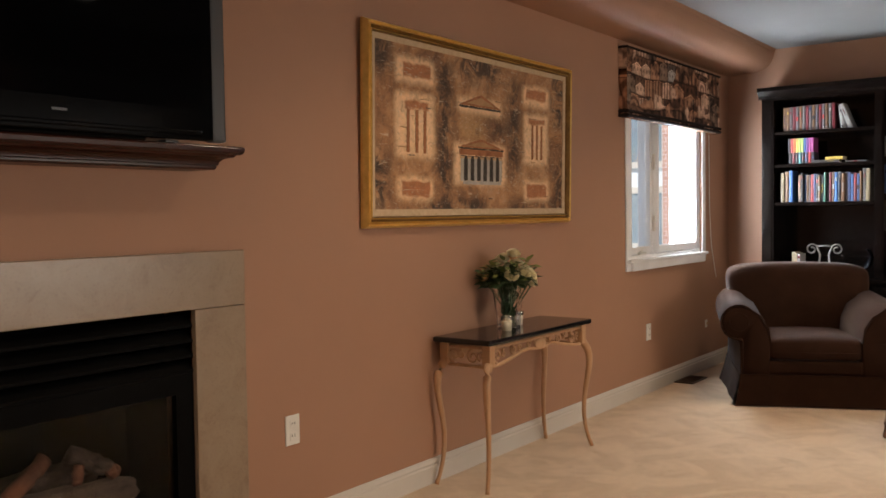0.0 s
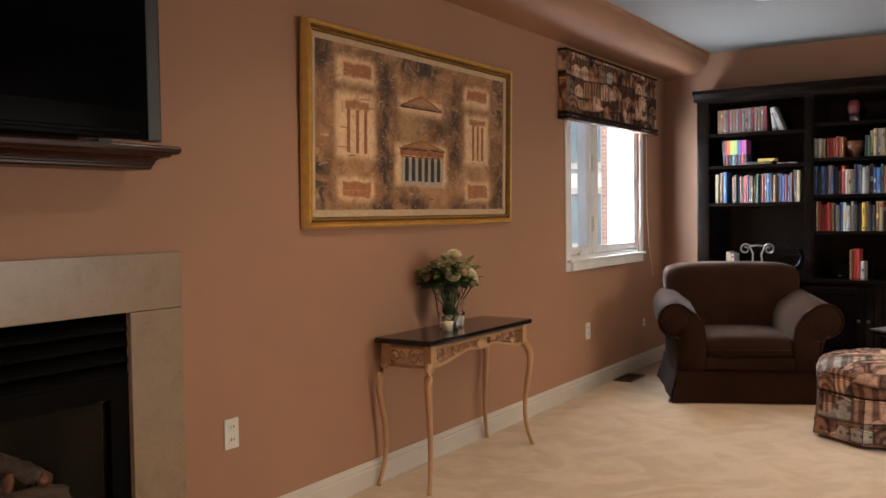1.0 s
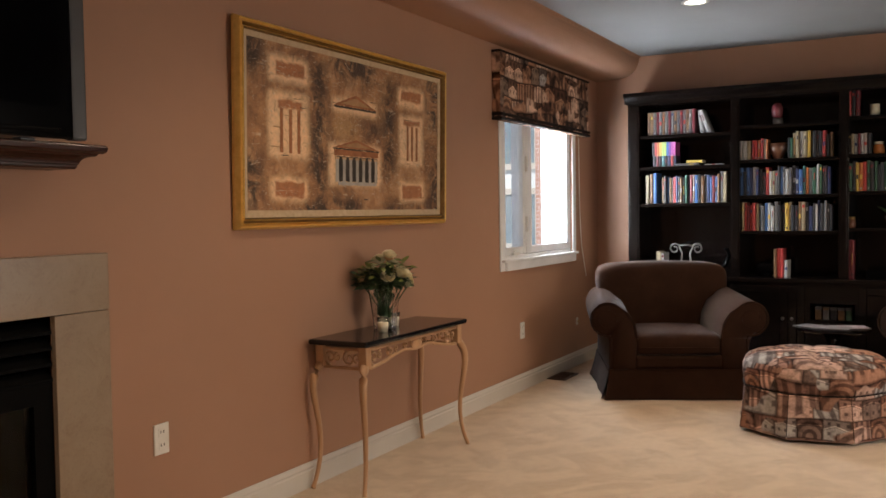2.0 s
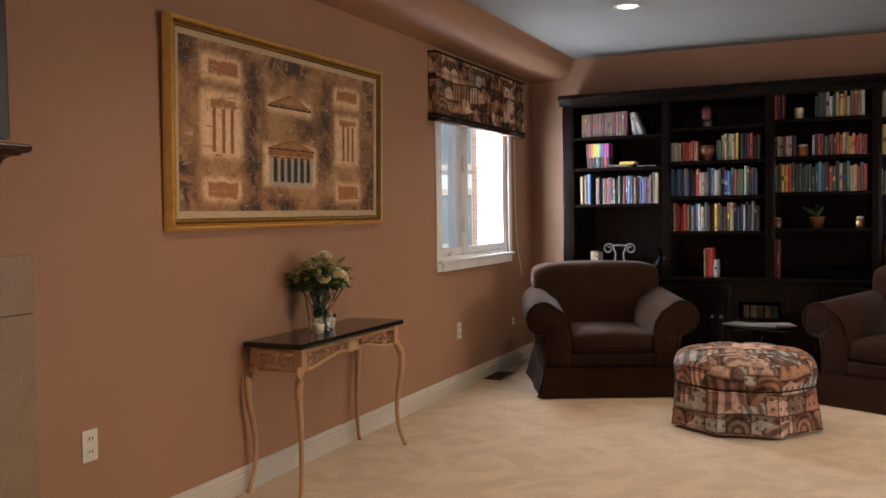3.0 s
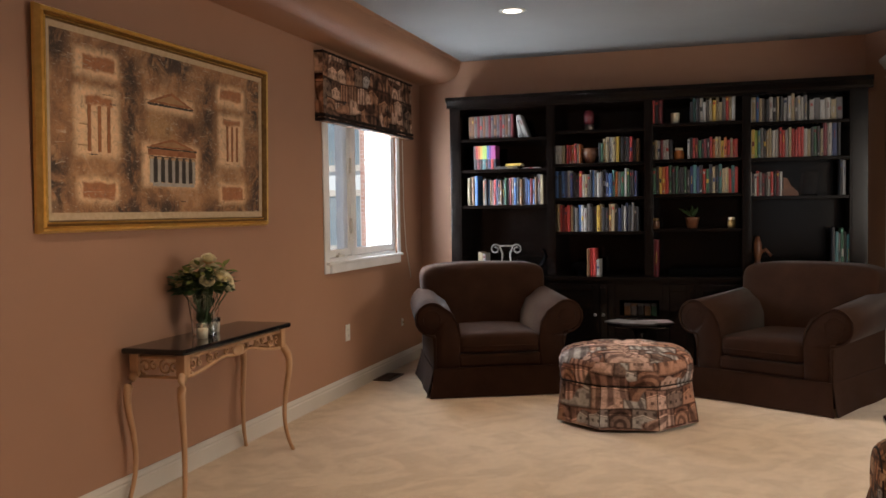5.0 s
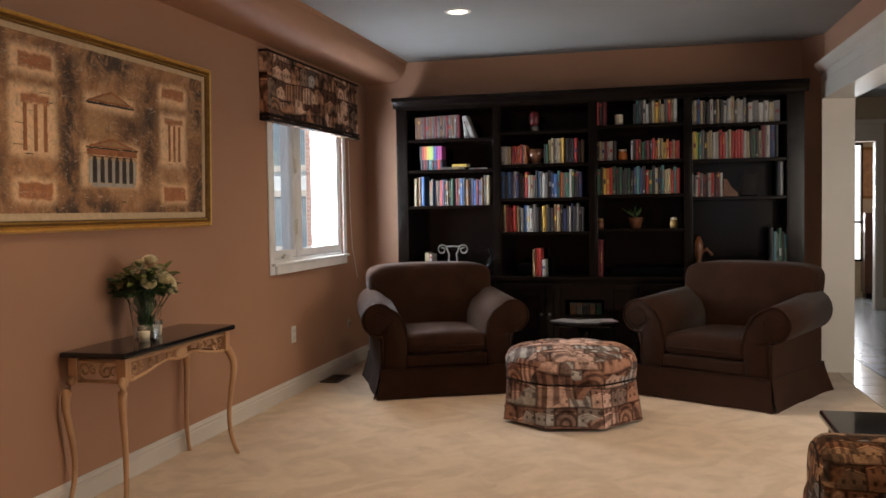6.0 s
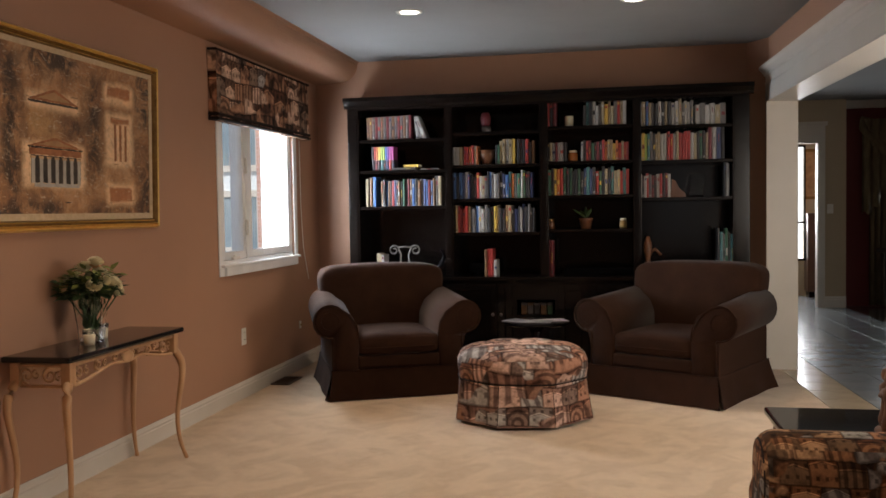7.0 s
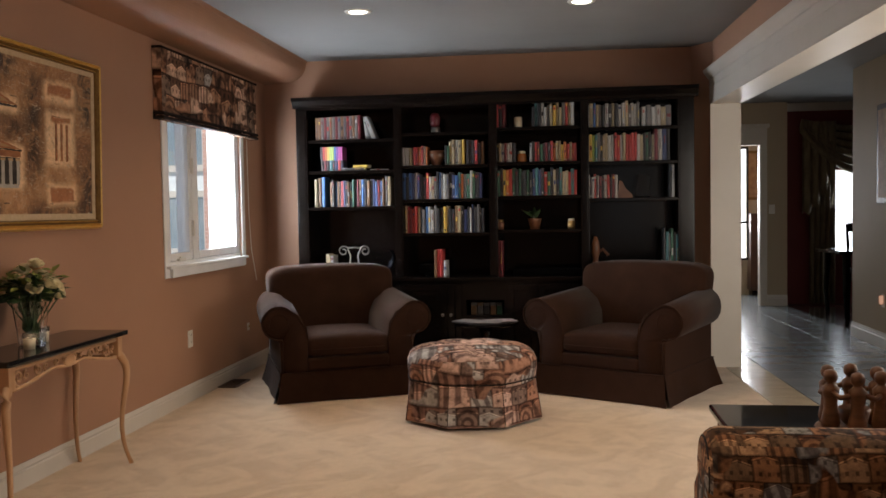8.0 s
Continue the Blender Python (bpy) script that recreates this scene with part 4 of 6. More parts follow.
def leg(sx, sy):
    x0 = 0.292 if sx > 0 else 0.055
    y0 = sy * (TL - 0.05)
    outx = 0.020 * sx if sx > 0 else -0.012
    pth, rad = [], []
    for z, o, r in ((0.600, 0.0, 0.019), (0.575, 0.22, 0.020), (0.55, 0.62, 0.0205), (0.525, 0.95, 0.020), (0.495, 1.16, 0.0185), (0.46, 1.20, 0.017), (0.42, 1.10, 0.0158), (0.37, 0.88, 0.0145), (0.31, 0.62, 0.0132),
                    (0.25, 0.44, 0.0122), (0.19, 0.40, 0.0115), (0.13, 0.52, 0.0108), (0.08, 0.78, 0.0102), (0.04, 1.08, 0.0098), (0.012, 1.36, 0.0105), (0.0, 1.44, 0.011)):
        pth.append((x0 + outx * o, y0 + sy * 0.045 * o, z))
        rad.append(r)
    return tube(bmesh.new(), pth, rad, 10)


for sx in (1, -1):
    for sy in (1, -1):
        part("leg", leg(sx, sy), PALEWOOD, ct, smooth=True)
        bx, by = 0.292 if sx > 0 else 0.055, sy * (TL - 0.05)
        part("corner_block", B(bx - 0.022, bx + 0.022, by - 0.022, by + 0.022, 0.562, 0.6635, bev=0.004), PALEWOOD, ct)


def scroll(bm, c, r, turns, start, hand, plane, rad=0.0068):
    """A spiral bar in the plane of an apron; plane maps (u, z) to a place."""
    pts, rr = [], []
    n = int(14 * turns)
    for i in range(n + 1):
        a = start + hand * i / n * turns * math.tau
        q = r * (1 - 0.80 * i / n)
        pts.append(plane(c[0] + q * math.cos(a), c[1] + q * math.sin(a)))
        rr.append(rad * (1 - 0.3 * i / n))
    tube(bm, pts, rr, 6)


def apron(plane, half, arch, name):
    """Pierced scrollwork between a thin top rail and a shaped lower rail."""
    a = thing_part = bmesh.new()
    n = 24
    pts = [plane(-half + 2 * half * i / n, 0.648) for i in range(n + 1)]
    tube(a, pts, 0.009, 6)
    low = []
    for i in range(n + 1):
        u = -1 + 2 * i / n
        z = 0.562 + (arch * (math.cos(u * math.pi) * 0.5 + 0.5) if abs(u) > 0.28 else arch * 0.82 - 0.012 * math.cos(u / 0.28 * math.pi / 2)) if arch else 0.560
        low.append(plane(u * half, z))
    tube(a, low, 0.0085, 6)
    rail = part(name, thing_part, PALEWOOD, ct, smooth=True)
    m = max(2, int(round(half / 0.072)))
    for i in range(m):
        u = -half + (2 * i + 1) * half / m
        k = u / half
        lift = arch * (math.cos(k * math.pi) * 0.5 + 0.5) if arch else 0
        zc = 0.605 + lift * 0.45
        r = 0.036 - lift * 0.30
        if r > 0.012:
            sc, sd = bmesh.new(), bmesh.new()
            scroll(sc, (u - half / m * 0.35, zc), r, 1.35, math.pi * (0.5 if i % 2 else 1.5), 1 if i % 2 else -1, plane)
            scroll(sd, (u + half / m * 0.45, zc + 0.004), r * 0.62, 1.1, math.pi * (1.5 if i % 2 else 0.5), -1 if i % 2 else 1, plane, 0.0055)
            part("scroll", sc, PALEWOOD, rail, smooth=True)
            part("scroll", sd, PALEWOOD, rail, smooth=True)


apron(lambda u, z: (0.298, u, z), TL - 0.065, 0.055, "front_apron")
apron(lambda u, z: (0.173 + u, -TL + 0.05, z), 0.105, 0.0, "side_apron")
apron(lambda u, z: (0.173 + u, TL - 0.05, z), 0.105, 0.0, "side_apron")
part("back_rail", B(0.040, 0.055, -TL + 0.07, TL - 0.07, 0.575, 0.660, bev=0.003), PALEWOOD, ct)
cm = bmesh.new()
cushion(cm, (0.303, 0, 0.615), (0.018, 0.10, 0.055), 0.9, 0.9, 16, 10)
part("carved_shell", cm, PALEWOOD, ct, smooth=True)

# ---- vase of flowers and votive candles ----
VX, VY, VZ = 0.150, 3.752, 0.690
vs = thing("flower_vase", pose(VX, VY, VZ, 0, 0, 18), label="flared clear glass vase of white roses and greenery", category="vase")


def square_vase(bm, half0, half1, z0, z1):
    rows = []
    for q, z in ((half0, z0), (half0 + (half1 - half0) * 0.3, z0 + (z1 - z0) * 0.4), (half1, z1)):
        rows.append([bm.verts.new((a * q, b * q, z)) for a, b in ((-1, -1), (1, -1), (1, 1), (-1, 1))])
    for r0, r1 in zip(rows, rows[1:]):
        for k in range(4):
            bm.faces.new((r0[k], r0[(k + 1) % 4], r1[(k + 1) % 4], r1[k]))
    return rows


gl = bmesh.new()
o = square_vase(gl, 0.046, 0.066, 0.0, 0.205)
i2 = square_vase(gl, 0.042, 0.063, 0.010, 0.205)
gl.faces.new(list(reversed(o[0])))
gl.faces.new(i2[0])
for k in range(4):
    gl.faces.new((o[2][k], o[2][(k + 1) % 4], i2[2][(k + 1) % 4], i2[2][k]))
part("glass", gl, GLASS, vs).visible_shadow = False
RF = random.Random(5)


def leaf_mesh(bm, base, tip, width):
    base, tip = Vector(base), Vector(tip)
    d = tip - base
    side = d.cross(Vector((RF.uniform(-0.4, 0.4), RF.uniform(-0.4, 0.4), 1))).normalized() * width
    nrm = side.cross(d).normalized() * d.length * 0.12
    mid = base + d * 0.5
    v = [bm.verts.new(c) for c in (base, mid + side + nrm * 0.5, tip, mid - side + nrm * 0.5, mid - nrm * 0.3, base + d * 0.25 + side * 0.7, base + d * 0.25 - side * 0.7, base + d * 0.8 + side * 0.55, base + d * 0.8 - side * 0.55)]
    for f in ((0, 5, 4), (5, 1, 4), (1, 7, 4), (7, 2, 4), (2, 8, 4), (8, 3, 4), (3, 6, 4), (6, 0, 4)):
        bm.faces.new([v[n] for n in f])


st = bmesh.new()
heads = []
for i in range(17):
    a = i * 2.399963
    q = 0.128 * math.sqrt((i + 0.5) / 17)
    hd = Vector((q * math.cos(a), q * math.sin(a), 0.335 - 0.95 * q + RF.uniform(-0.012, 0.012)))
    heads.append(hd)
    ft = Vector((-hd.x * 0.22 + RF.uniform(-0.01, 0.01), -hd.y * 0.22 + RF.uniform(-0.01, 0.01), 0.014))
    tube(st, [ft, ft.lerp(hd, 0.5) * 0.98, hd], 0.0032, 6)
part("stems", st, LEAF, vs)


def rose(c, r, mat):
    """A cupped bloom: overlapping curved petals in four rings round a closed heart."""
    bm = bmesh.new()
    c = Vector(c)
    axis = Vector((c.x, c.y, 0.13)).normalized()
    turn = axis.to_track_quat("Z", "Y").to_matrix()
    for ring, n, rr, top in ((0, 3, 0.30, 0.62), (1, 4, 0.52, 0.58), (2, 5, 0.76, 0.42), (3, 6, 1.0, 0.16)):
        for k in range(n):
            a = math.tau * (k + 0.5 * ring) / n + RF.uniform(-0.15, 0.15)
            grid = []
            for iu in range(6):
                strip = []
                for iv in range(5):
                    u, q = (iu / 5 - 0.5) * 2, iv / 4
                    w = a + u * math.pi / n * 1.45
                    lip = 0.10 * q ** 4
                    rad = r * (rr * math.sin(0.25 + 1.32 * q) + lip)
                    z = r * (-0.62 + (top + 0.62) * q - 0.22 * u * u * q * q - lip)
                    strip.append(bm.verts.new(c + turn @ Vector((rad * math.cos(w), rad * math.sin(w), z))))
                grid.append(strip)
            for x in range(5):
                for y in range(4):
                    bm.faces.new((grid[x][y], grid[x + 1][y], grid[x + 1][y + 1], grid[x][y + 1]))
    part("rose", bm, mat, vs, smooth=True)


for i, hd in enumerate(heads):
    if i in (1, 3, 4, 6, 8, 9, 11, 13, 14, 16):
        rose(hd * 1.08 + Vector((0, 0, 0.015)), RF.uniform(0.030, 0.040), PETAL)
    elif i in (0, 5, 12):
        rose(hd * 1.08 + Vector((0, 0, 0.012)), 0.024, PETAL_PEACH)
for c, r in (((0.095, -0.060, 0.285), 0.042), ((0.108, 0.035, 0.262), 0.036), ((0.045, -0.110, 0.270), 0.040), ((0.045, 0.095, 0.295), 0.044), ((0.035, -0.030, 0.375), 0.040), ((0.120, -0.010, 0.225), 0.026)):
    rose(c, r * 0.85, PETAL)
for mat, n, ln in ((LEAF, 150, 0.078), (LEAF_PALE, 80, 0.062)):
    lf = bmesh.new()
    for i in range(n):
        a, e = RF.uniform(0, math.tau), RF.uniform(-0.5, 0.8)
        q = RF.uniform(0.035, 0.115)
        b0 = Vector((q * math.cos(a), q * math.sin(a), 0.190 + RF.uniform(0, 0.075) + (0.115 - q) * 0.45))
        if mat is LEAF_PALE:
            b0.z += 0.055
        d = Vector((math.cos(a) * math.cos(e), math.sin(a) * math.cos(e), math.sin(e) * 0.8)) * ln * RF.uniform(0.6, 1.15)
        leaf_mesh(lf, b0, b0 + d, ln * 0.24)
    part("foliage", lf, mat, vs)
lf = bmesh.new()
for i in range(60):
    a = RF.uniform(0, math.tau)
    q = RF.uniform(0.01, 0.04)
    b0 = Vector((q * math.cos(a), q * math.sin(a), RF.uniform(0.04, 0.19)))
    leaf_mesh(lf, b0, b0 + Vector((RF.uniform(-0.02, 0.02), RF.uniform(-0.02, 0.02), 0.055)), 0.016)
part("foliage", lf, LEAF, vs)
for vx, vy in ((0.205, 3.645), (0.135, 3.862)):
    t = thing("votive_candle", pose(vx, vy, VZ), label="ivory votive candle in a clear glass cup", category="candle", group="votive candles by the vase")
    part("cup", lathe(bmesh.new(), [(0.0272, 0.050), (0.0285, 0.050), (0.0300, 0.070), (0.0285, 0.070), (0.0272, 0.051)], 24), GLASS, t, smooth=True).visible_shadow = False
    part("wax", lathe(bmesh.new(), [(0.0, 0.001), (0.023, 0.001), (0.0270, 0.047), (0.0245, 0.049), (0.0, 0.047)], 20), WAX, t, smooth=True)
    part("wick", tube(bmesh.new(), [(0, 0, 0.050), (0.001, 0, 0.060)], 0.001, 5), INK, t)

# ---- armchairs ----
def armchair(m, label):
    """Rolled-arm armchair with a loose seat cushion and a skirt; its front is towards -y."""
    t = thing("armchair", m, label, "armchair", "pair of armchairs")
    HW, HD = 0.465, 0.44     # half width and depth of the skirt
    part("base", B(-HW + 0.03, HW - 0.03, -HD + 0.03, HD - 0.03, 0.02, 0.29, bev=0.02), FABRIC, t)

    def arm_outline(sx):
        pts = [(0.275, 0.18), (0.275, 0.41), (0.288, 0.50), (0.33, 0.575)]
        for k in range(0, 13):
            a = math.radians(140 - k * 20)
            pts.append((0.468 + 0.112 * math.cos(a), 0.535 + 0.112 * math.sin(a)))
        pts += [(0.442, 0.40), (0.448, 0.18)]
        return [(sx * x, z) for x, z in pts]

    for sx in (-1, 1):
        bm = prism(bmesh.new(), arm_outline(sx), "y", -0.425, 0.36)
        for v in bm.verts:
            k = (v.co.y + 0.425) / 0.785
            v.co.z += 0.045 * k * max(0.0, (v.co.z - 0.3) / 0.3)
            v.co.x -= sx * 0.03 * k
        edges = [e for e in bm.edges if all(abs(v.co.y + 0.425) < 1e-4 for v in e.verts)]
        bmesh.ops.bevel(bm, geom=edges, offset=0.022, segments=3, profile=0.5, affect="EDGES", clamp_overlap=True)
        arm = part("arm", bm, FABRIC, t, smooth=True)
        pts = [(x * 1.0, -0.425, z) for x, z in arm_outline(sx)]
        part("piping", tube(bmesh.new(), pts[1:], 0.0055, 6), FABRIC, arm, smooth=True)
        scroll_pts = [(sx * (0.468 + 0.060 * math.cos(a)), -0.425, 0.535 + 0.060 * math.sin(a)) for a in (math.tau * k / 20 for k in range(21))]
        part("scroll_piping", tube(bmesh.new(), scroll_pts, 0.003, 6), FABRIC, arm, smooth=True)

    def crown(p):
        p.z += 0.018 * max(0, p.z / 0.09) * (1 - (p.x / 0.3) ** 2)
        return p

    sc = part("seat_cushion", cushion(bmesh.new(), (0, -0.10, 0.357), (0.60, 0.66, 0.150), 0.38, 0.22, 48, 18, crown), FABRIC, t, smooth=True)
    pip = [(0.292 * spow(math.cos(a), 0.22), -0.10 + 0.328 * spow(math.sin(a), 0.22), 0.343) for a in (math.tau * k / 64 for k in range(65))]
    part("cushion_piping", tube(bmesh.new(), pip, 0.006, 6), FABRIC, sc, smooth=True)
    part("seat_deck", B(-0.285, 0.285, -0.425, 0.2, 0.20, 0.292, bev=0.02), FABRIC, t)

    def lean(p):
        k = (p.z + 0.30) / 0.6
        p.y += 0.10 * k
        p.x *= 0.92 + 0.10 * k
        if p.z > 0.15:
            p.z += 0.012 * (1 - min(1, abs(p.x) / 0.42) ** 2) * (p.z - 0.15) / 0.15
        return p

    part("backrest", cushion(bmesh.new(), (0, 0.265, 0.568), (0.95, 0.30, 0.60), 0.26, 0.34, 64, 28, lean), FABRIC, t, smooth=True)
    part("back_frame", B(-0.43, 0.43, 0.34, 0.44, 0.20, 0.70, bev=0.04), FABRIC, t)
    # skirt: four flared panels with kick pleats at the corners
    for ang, half, dist, nm in ((0, HW, HD, "skirt"), (180, HW, HD, "skirt"), (90, HD, HW, "skirt"), (270, HD, HW, "skirt")):
        bm = bmesh.new()
        n, r = 16, 6
        for lay in (0.0, 0.008):
            grid = []
            for j in range(r + 1):
                z = 0.006 + (0.198 - 0.006) * j / r
                fl = 0.035 * (1 - j / r) ** 1.3
                row = []
                for i in range(n + 1):
                    u = -1 + 2 * i / n
                    kick = 0.018 * abs(u) ** 8 * (1 - j / r)
                    row.append(bm.verts.new((u * (half + fl - 0.004), -(dist + fl - lay) - kick - 0.004 * math.sin(u * 7) * (1 - j / r), z)))
                grid.append(row)
            for j in range(r):
                for i in range(n):
                    bm.faces.new((grid[j][i], grid[j][i + 1], grid[j + 1][i + 1], grid[j + 1][i]))
        part(nm, bm, FABRIC, t, smooth=True, m=pose(0, 0, 0, 0, 0, ang))
    for sx in (-1, 1):
        part("side_panel", B(min(sx * 0.40, sx * 0.458), max(sx * 0.40, sx * 0.458), -0.415, 0.42, 0.17, 0.455, bev=0.015), FABRIC, t)
    sw = [(HW * a, HD * b, 0.200) for a, b in ((-1, -1), (1, -1), (1, 1), (-1, 1), (-1, -1))]
    part("skirt_piping", tube(bmesh.new(), sw, 0.004, 6), FABRIC, t)
    return t


armchair(pose(0.905, 6.315, 0, 0, 0, 24), "dark brown rolled-arm armchair beside the window")
armchair(pose(2.965, 6.365, 0, 0, 0, -29), "dark brown rolled-arm armchair beside the hall opening")

# ---- ottoman ----
ot = thing("ottoman", pose(1.965, 5.46, 0, 0, 0, 9), label="eight-sided tapestry ottoman with pleated skirt", category="ottoman")
OR = 0.386


def oct_radius(a, r):
    s = math.tau / 8
    k = (a + s / 2) % s - s / 2
    return r * (0.35 + 0.65 * math.cos(s / 2) / math.cos(k)) / (0.35 + 0.65 * math.cos(s / 2))


bm = bmesh.new()
NA = 64
prof = [(0.97, 0.255), (1.0, 0.275), (1.02, 0.32), (1.02, 0.365), (0.985, 0.398), (0.93, 0.415), (0.80, 0.436), (0.62, 0.447), (0.42, 0.452), (0.22, 0.455), (0.08, 0.456)]
rows = []
for q, z in prof:
    row = []
    for k in range(NA):
        a = math.tau * k / NA
        rr = oct_radius(a, OR) * q
        dz = 0.0
        if z > 0.41:
            dz = -0.020 * max(0.0, math.cos(a * 8)) ** 6 * (1 - abs(q - 0.6) / 0.5 if abs(q - 0.6) < 0.5 else 0) - 0.010 * max(0.0, math.sin(q * 14)) ** 3
        row.append(bm.verts.new((rr * math.cos(a), rr * math.sin(a), z + dz)))
    rows.append(row)
for r0, r1 in zip(rows, rows[1:]):
    for k in range(NA):
        bm.faces.new((r0[k], r0[(k + 1) % NA], r1[(k + 1) % NA], r1[k]))
bm.faces.new(rows[-1])
bm.faces.new(list(reversed(rows[0])))
round_uv(part("cushion", bm, TAP_ROSE, ot, smooth=True))
ring = [(oct_radius(math.tau * k / 64, OR * 1.005) * math.cos(math.tau * k / 64), oct_radius(math.tau * k / 64, OR * 1.005) * math.sin(math.tau * k / 64), 0.262) for k in range(65)]
# thin dark ring stands for the soft shadow under the cushion, no real cord
part("piping", tube(bmesh.new(), ring, 0.004, 6), FABRIC_DK, ot)
bt = bmesh.new()
for k in range(8):
    a = math.tau * k / 8
    lathe(bt, [(0.0, 0.0), (0.012, 0.002), (0.010, 0.007), (0.0, 0.009)], 10, (0.21 * math.cos(a), 0.21 * math.sin(a), 0.424))
part("buttons", bt, TAP_ROSE, ot)
for k in range(8):
    bm = bmesh.new()
    a0 = math.tau * (k + 0.5) / 8 + 0.007
    a1 = math.tau * (k + 1.5) / 8 - 0.007
    for lay in (0.0, 0.006):
        grid = []
        for j in range(6):
            z = 0.02 + 0.24 * j / 5
            row = []
            for i in range(11):
                a = a0 + (a1 - a0) * i / 10
                fl = 1.0 + 0.03 * (1 - j / 5)
                edge = 0.024 * (abs(i - 5) / 5) ** 6 * (1 - j / 5)
                rr = oct_radius(a, OR) * fl - lay + edge + 0.004 * math.sin(i * 1.9 + k) * (1 - j / 5)
                row.append(bm.verts.new((rr * math.cos(a), rr * math.sin(a), z)))
            grid.append(row)
        for j in range(5):
            for i in range(10):
                bm.faces.new((grid[j][i], grid[j][i + 1], grid[j + 1][i + 1], grid[j + 1][i]))
    round_uv(part("skirt_panel", bm, TAP_ROSE, ot, smooth=True))
part("body", lathe(bmesh.new(), [(0.0, 0.006), (0.33, 0.006), (0.345, 0.27), (0.0, 0.27)], 24), FABRIC_DK, ot)

# ---- bookcase ----
BF = 7.10       # front of the shelves
BK = 7.455      # back panel
bc = thing("bookcase", label="wide built-in espresso bookcase with four bays of books", category="bookcase")
UP = [(0.385, 0.478), (1.192, 1.260), (1.955, 2.023), (2.677, 2.740), (3.417, 3.540)]
SHELVES = [(1.858, 1.607, 1.313), (1.897, 1.635, 1.364, 1.092), (1.920, 1.644, 1.377, 1.109), (1.900, 1.633, 1.346)]
CTOP = 0.742
for a, b in UP:
    u = bmesh.new()
    box(u, a, b, BF, BK - 0.012, CTOP, 2.10, bev=0.003)
    xm, hw = (a + b) / 2, (b - a) / 2 - 0.014
    box(u, xm - hw, xm + hw, BF - 0.006, BF + 0.001, CTOP + 0.05, 2.05, bev=0.002)
    part("upright", u, ESPRESSO, bc)
part("back_panel", B(UP[0][0], UP[-1][1], BK - 0.012, BK, 0.02, 2.12), ESPRESSO, bc)
for (a, b), (c0, d0), zs in zip(UP, UP[1:], SHELVES):
    for z in zs:
        part("shelf", B(b, c0, BF + 0.014, BK - 0.013, z - 0.026, z, bev=0.003), ESPRESSO, bc)
tp = bmesh.new()
box(tp, UP[0][0], UP[-1][1], BF - 0.004, BK, 2.10, 2.135)
part("top_rail", tp, ESPRESSO, bc)
prof = [(BF - 0.004, 2.112), (BF - 0.016, 2.116), (BF - 0.020, 2.135), (BF - 0.046, 2.168), (BF - 0.055, 2.172), (BF - 0.055, 2.198), (BK, 2.198), (BK, 2.136), (BF, 2.136)]
part("crown", prism(bmesh.new(), prof, "x", UP[0][0] - 0.02, UP[-1][1] + 0.03), ESPRESSO, bc)
BASEF = 7.02
part("countertop", B(UP[0][0], UP[-1][1], BASEF - 0.025, BK, CTOP - 0.032, CTOP, bev=0.006), ESPRESSO, bc)
part("plinth", B(UP[0][0] + 0.02, UP[-1][1] - 0.02, BASEF + 0.04, BK, 0.0, 0.085), ESPRESSO, bc)
bs = bmesh.new()
NX0, NX1, NZ0, NZ1 = 1.77, 2.07, 0.44, 0.56    # little niche between the doors
box(bs, UP[0][0], NX0, BASEF, BK - 0.013, 0.085, CTOP - 0.033)
box(bs, NX1, UP[-1][1], BASEF, BK - 0.013, 0.085, CTOP - 0.033)
box(bs, NX0, NX1, BASEF, BK - 0.013, 0.085, NZ0)
box(bs, NX0, NX1, BASEF, BK - 0.013, NZ1, CTOP - 0.033)
box(bs, NX0, NX1, BK - 0.10, BK - 0.013, NZ0, NZ1)
part("base_cabinet", bs, ESPRESSO, bc)


def panel_door(x0, x1, z0, z1, knob):
    d = bmesh.new()
    r = 0.052
    box(d, x0, x0 + r, BASEF - 0.020, BASEF - 0.001, z0, z1, bev=0.003)
    box(d, x1 - r, x1, BASEF - 0.020, BASEF - 0.001, z0, z1, bev=0.003)
    box(d, x0 + r, x1 - r, BASEF - 0.020, BASEF - 0.001, z0, z0 + r, bev=0.003)
    box(d, x0 + r, x1 - r, BASEF - 0.020, BASEF - 0.001, z1 - r, z1, bev=0.003)
    door = part("door", d, ESPRESSO, bc)
    part("door_panel", B(x0 + r, x1 - r, BASEF - 0.012, BASEF - 0.001, z0 + r, z1 - r, bev=0.004), ESPRESSO, door)
    if knob is not None:
        part("knob", lathe(bmesh.new(), [(0.004, 0), (0.004, 0.012), (0.011, 0.016), (0.012, 0.024), (0.006, 0.029)], 14), STEEL, door, "small brushed metal knob", smooth=True,
             m=pose(knob, BASEF - 0.020, 0.445, 90, 0, 0))


for x0, x1, kb in ((0.40, 0.78, 0.745), (0.79, 1.17, None), (1.20, 1.615, 1.585), (1.625, 1.735, 1.65), (2.095, 2.33, 2.30), (2.34, 2.66, 2.37), (2.69, 3.09, 3.06), (3.10, 3.50, 3.13)):
    panel_door(x0, x1, 0.105, 0.685, kb)

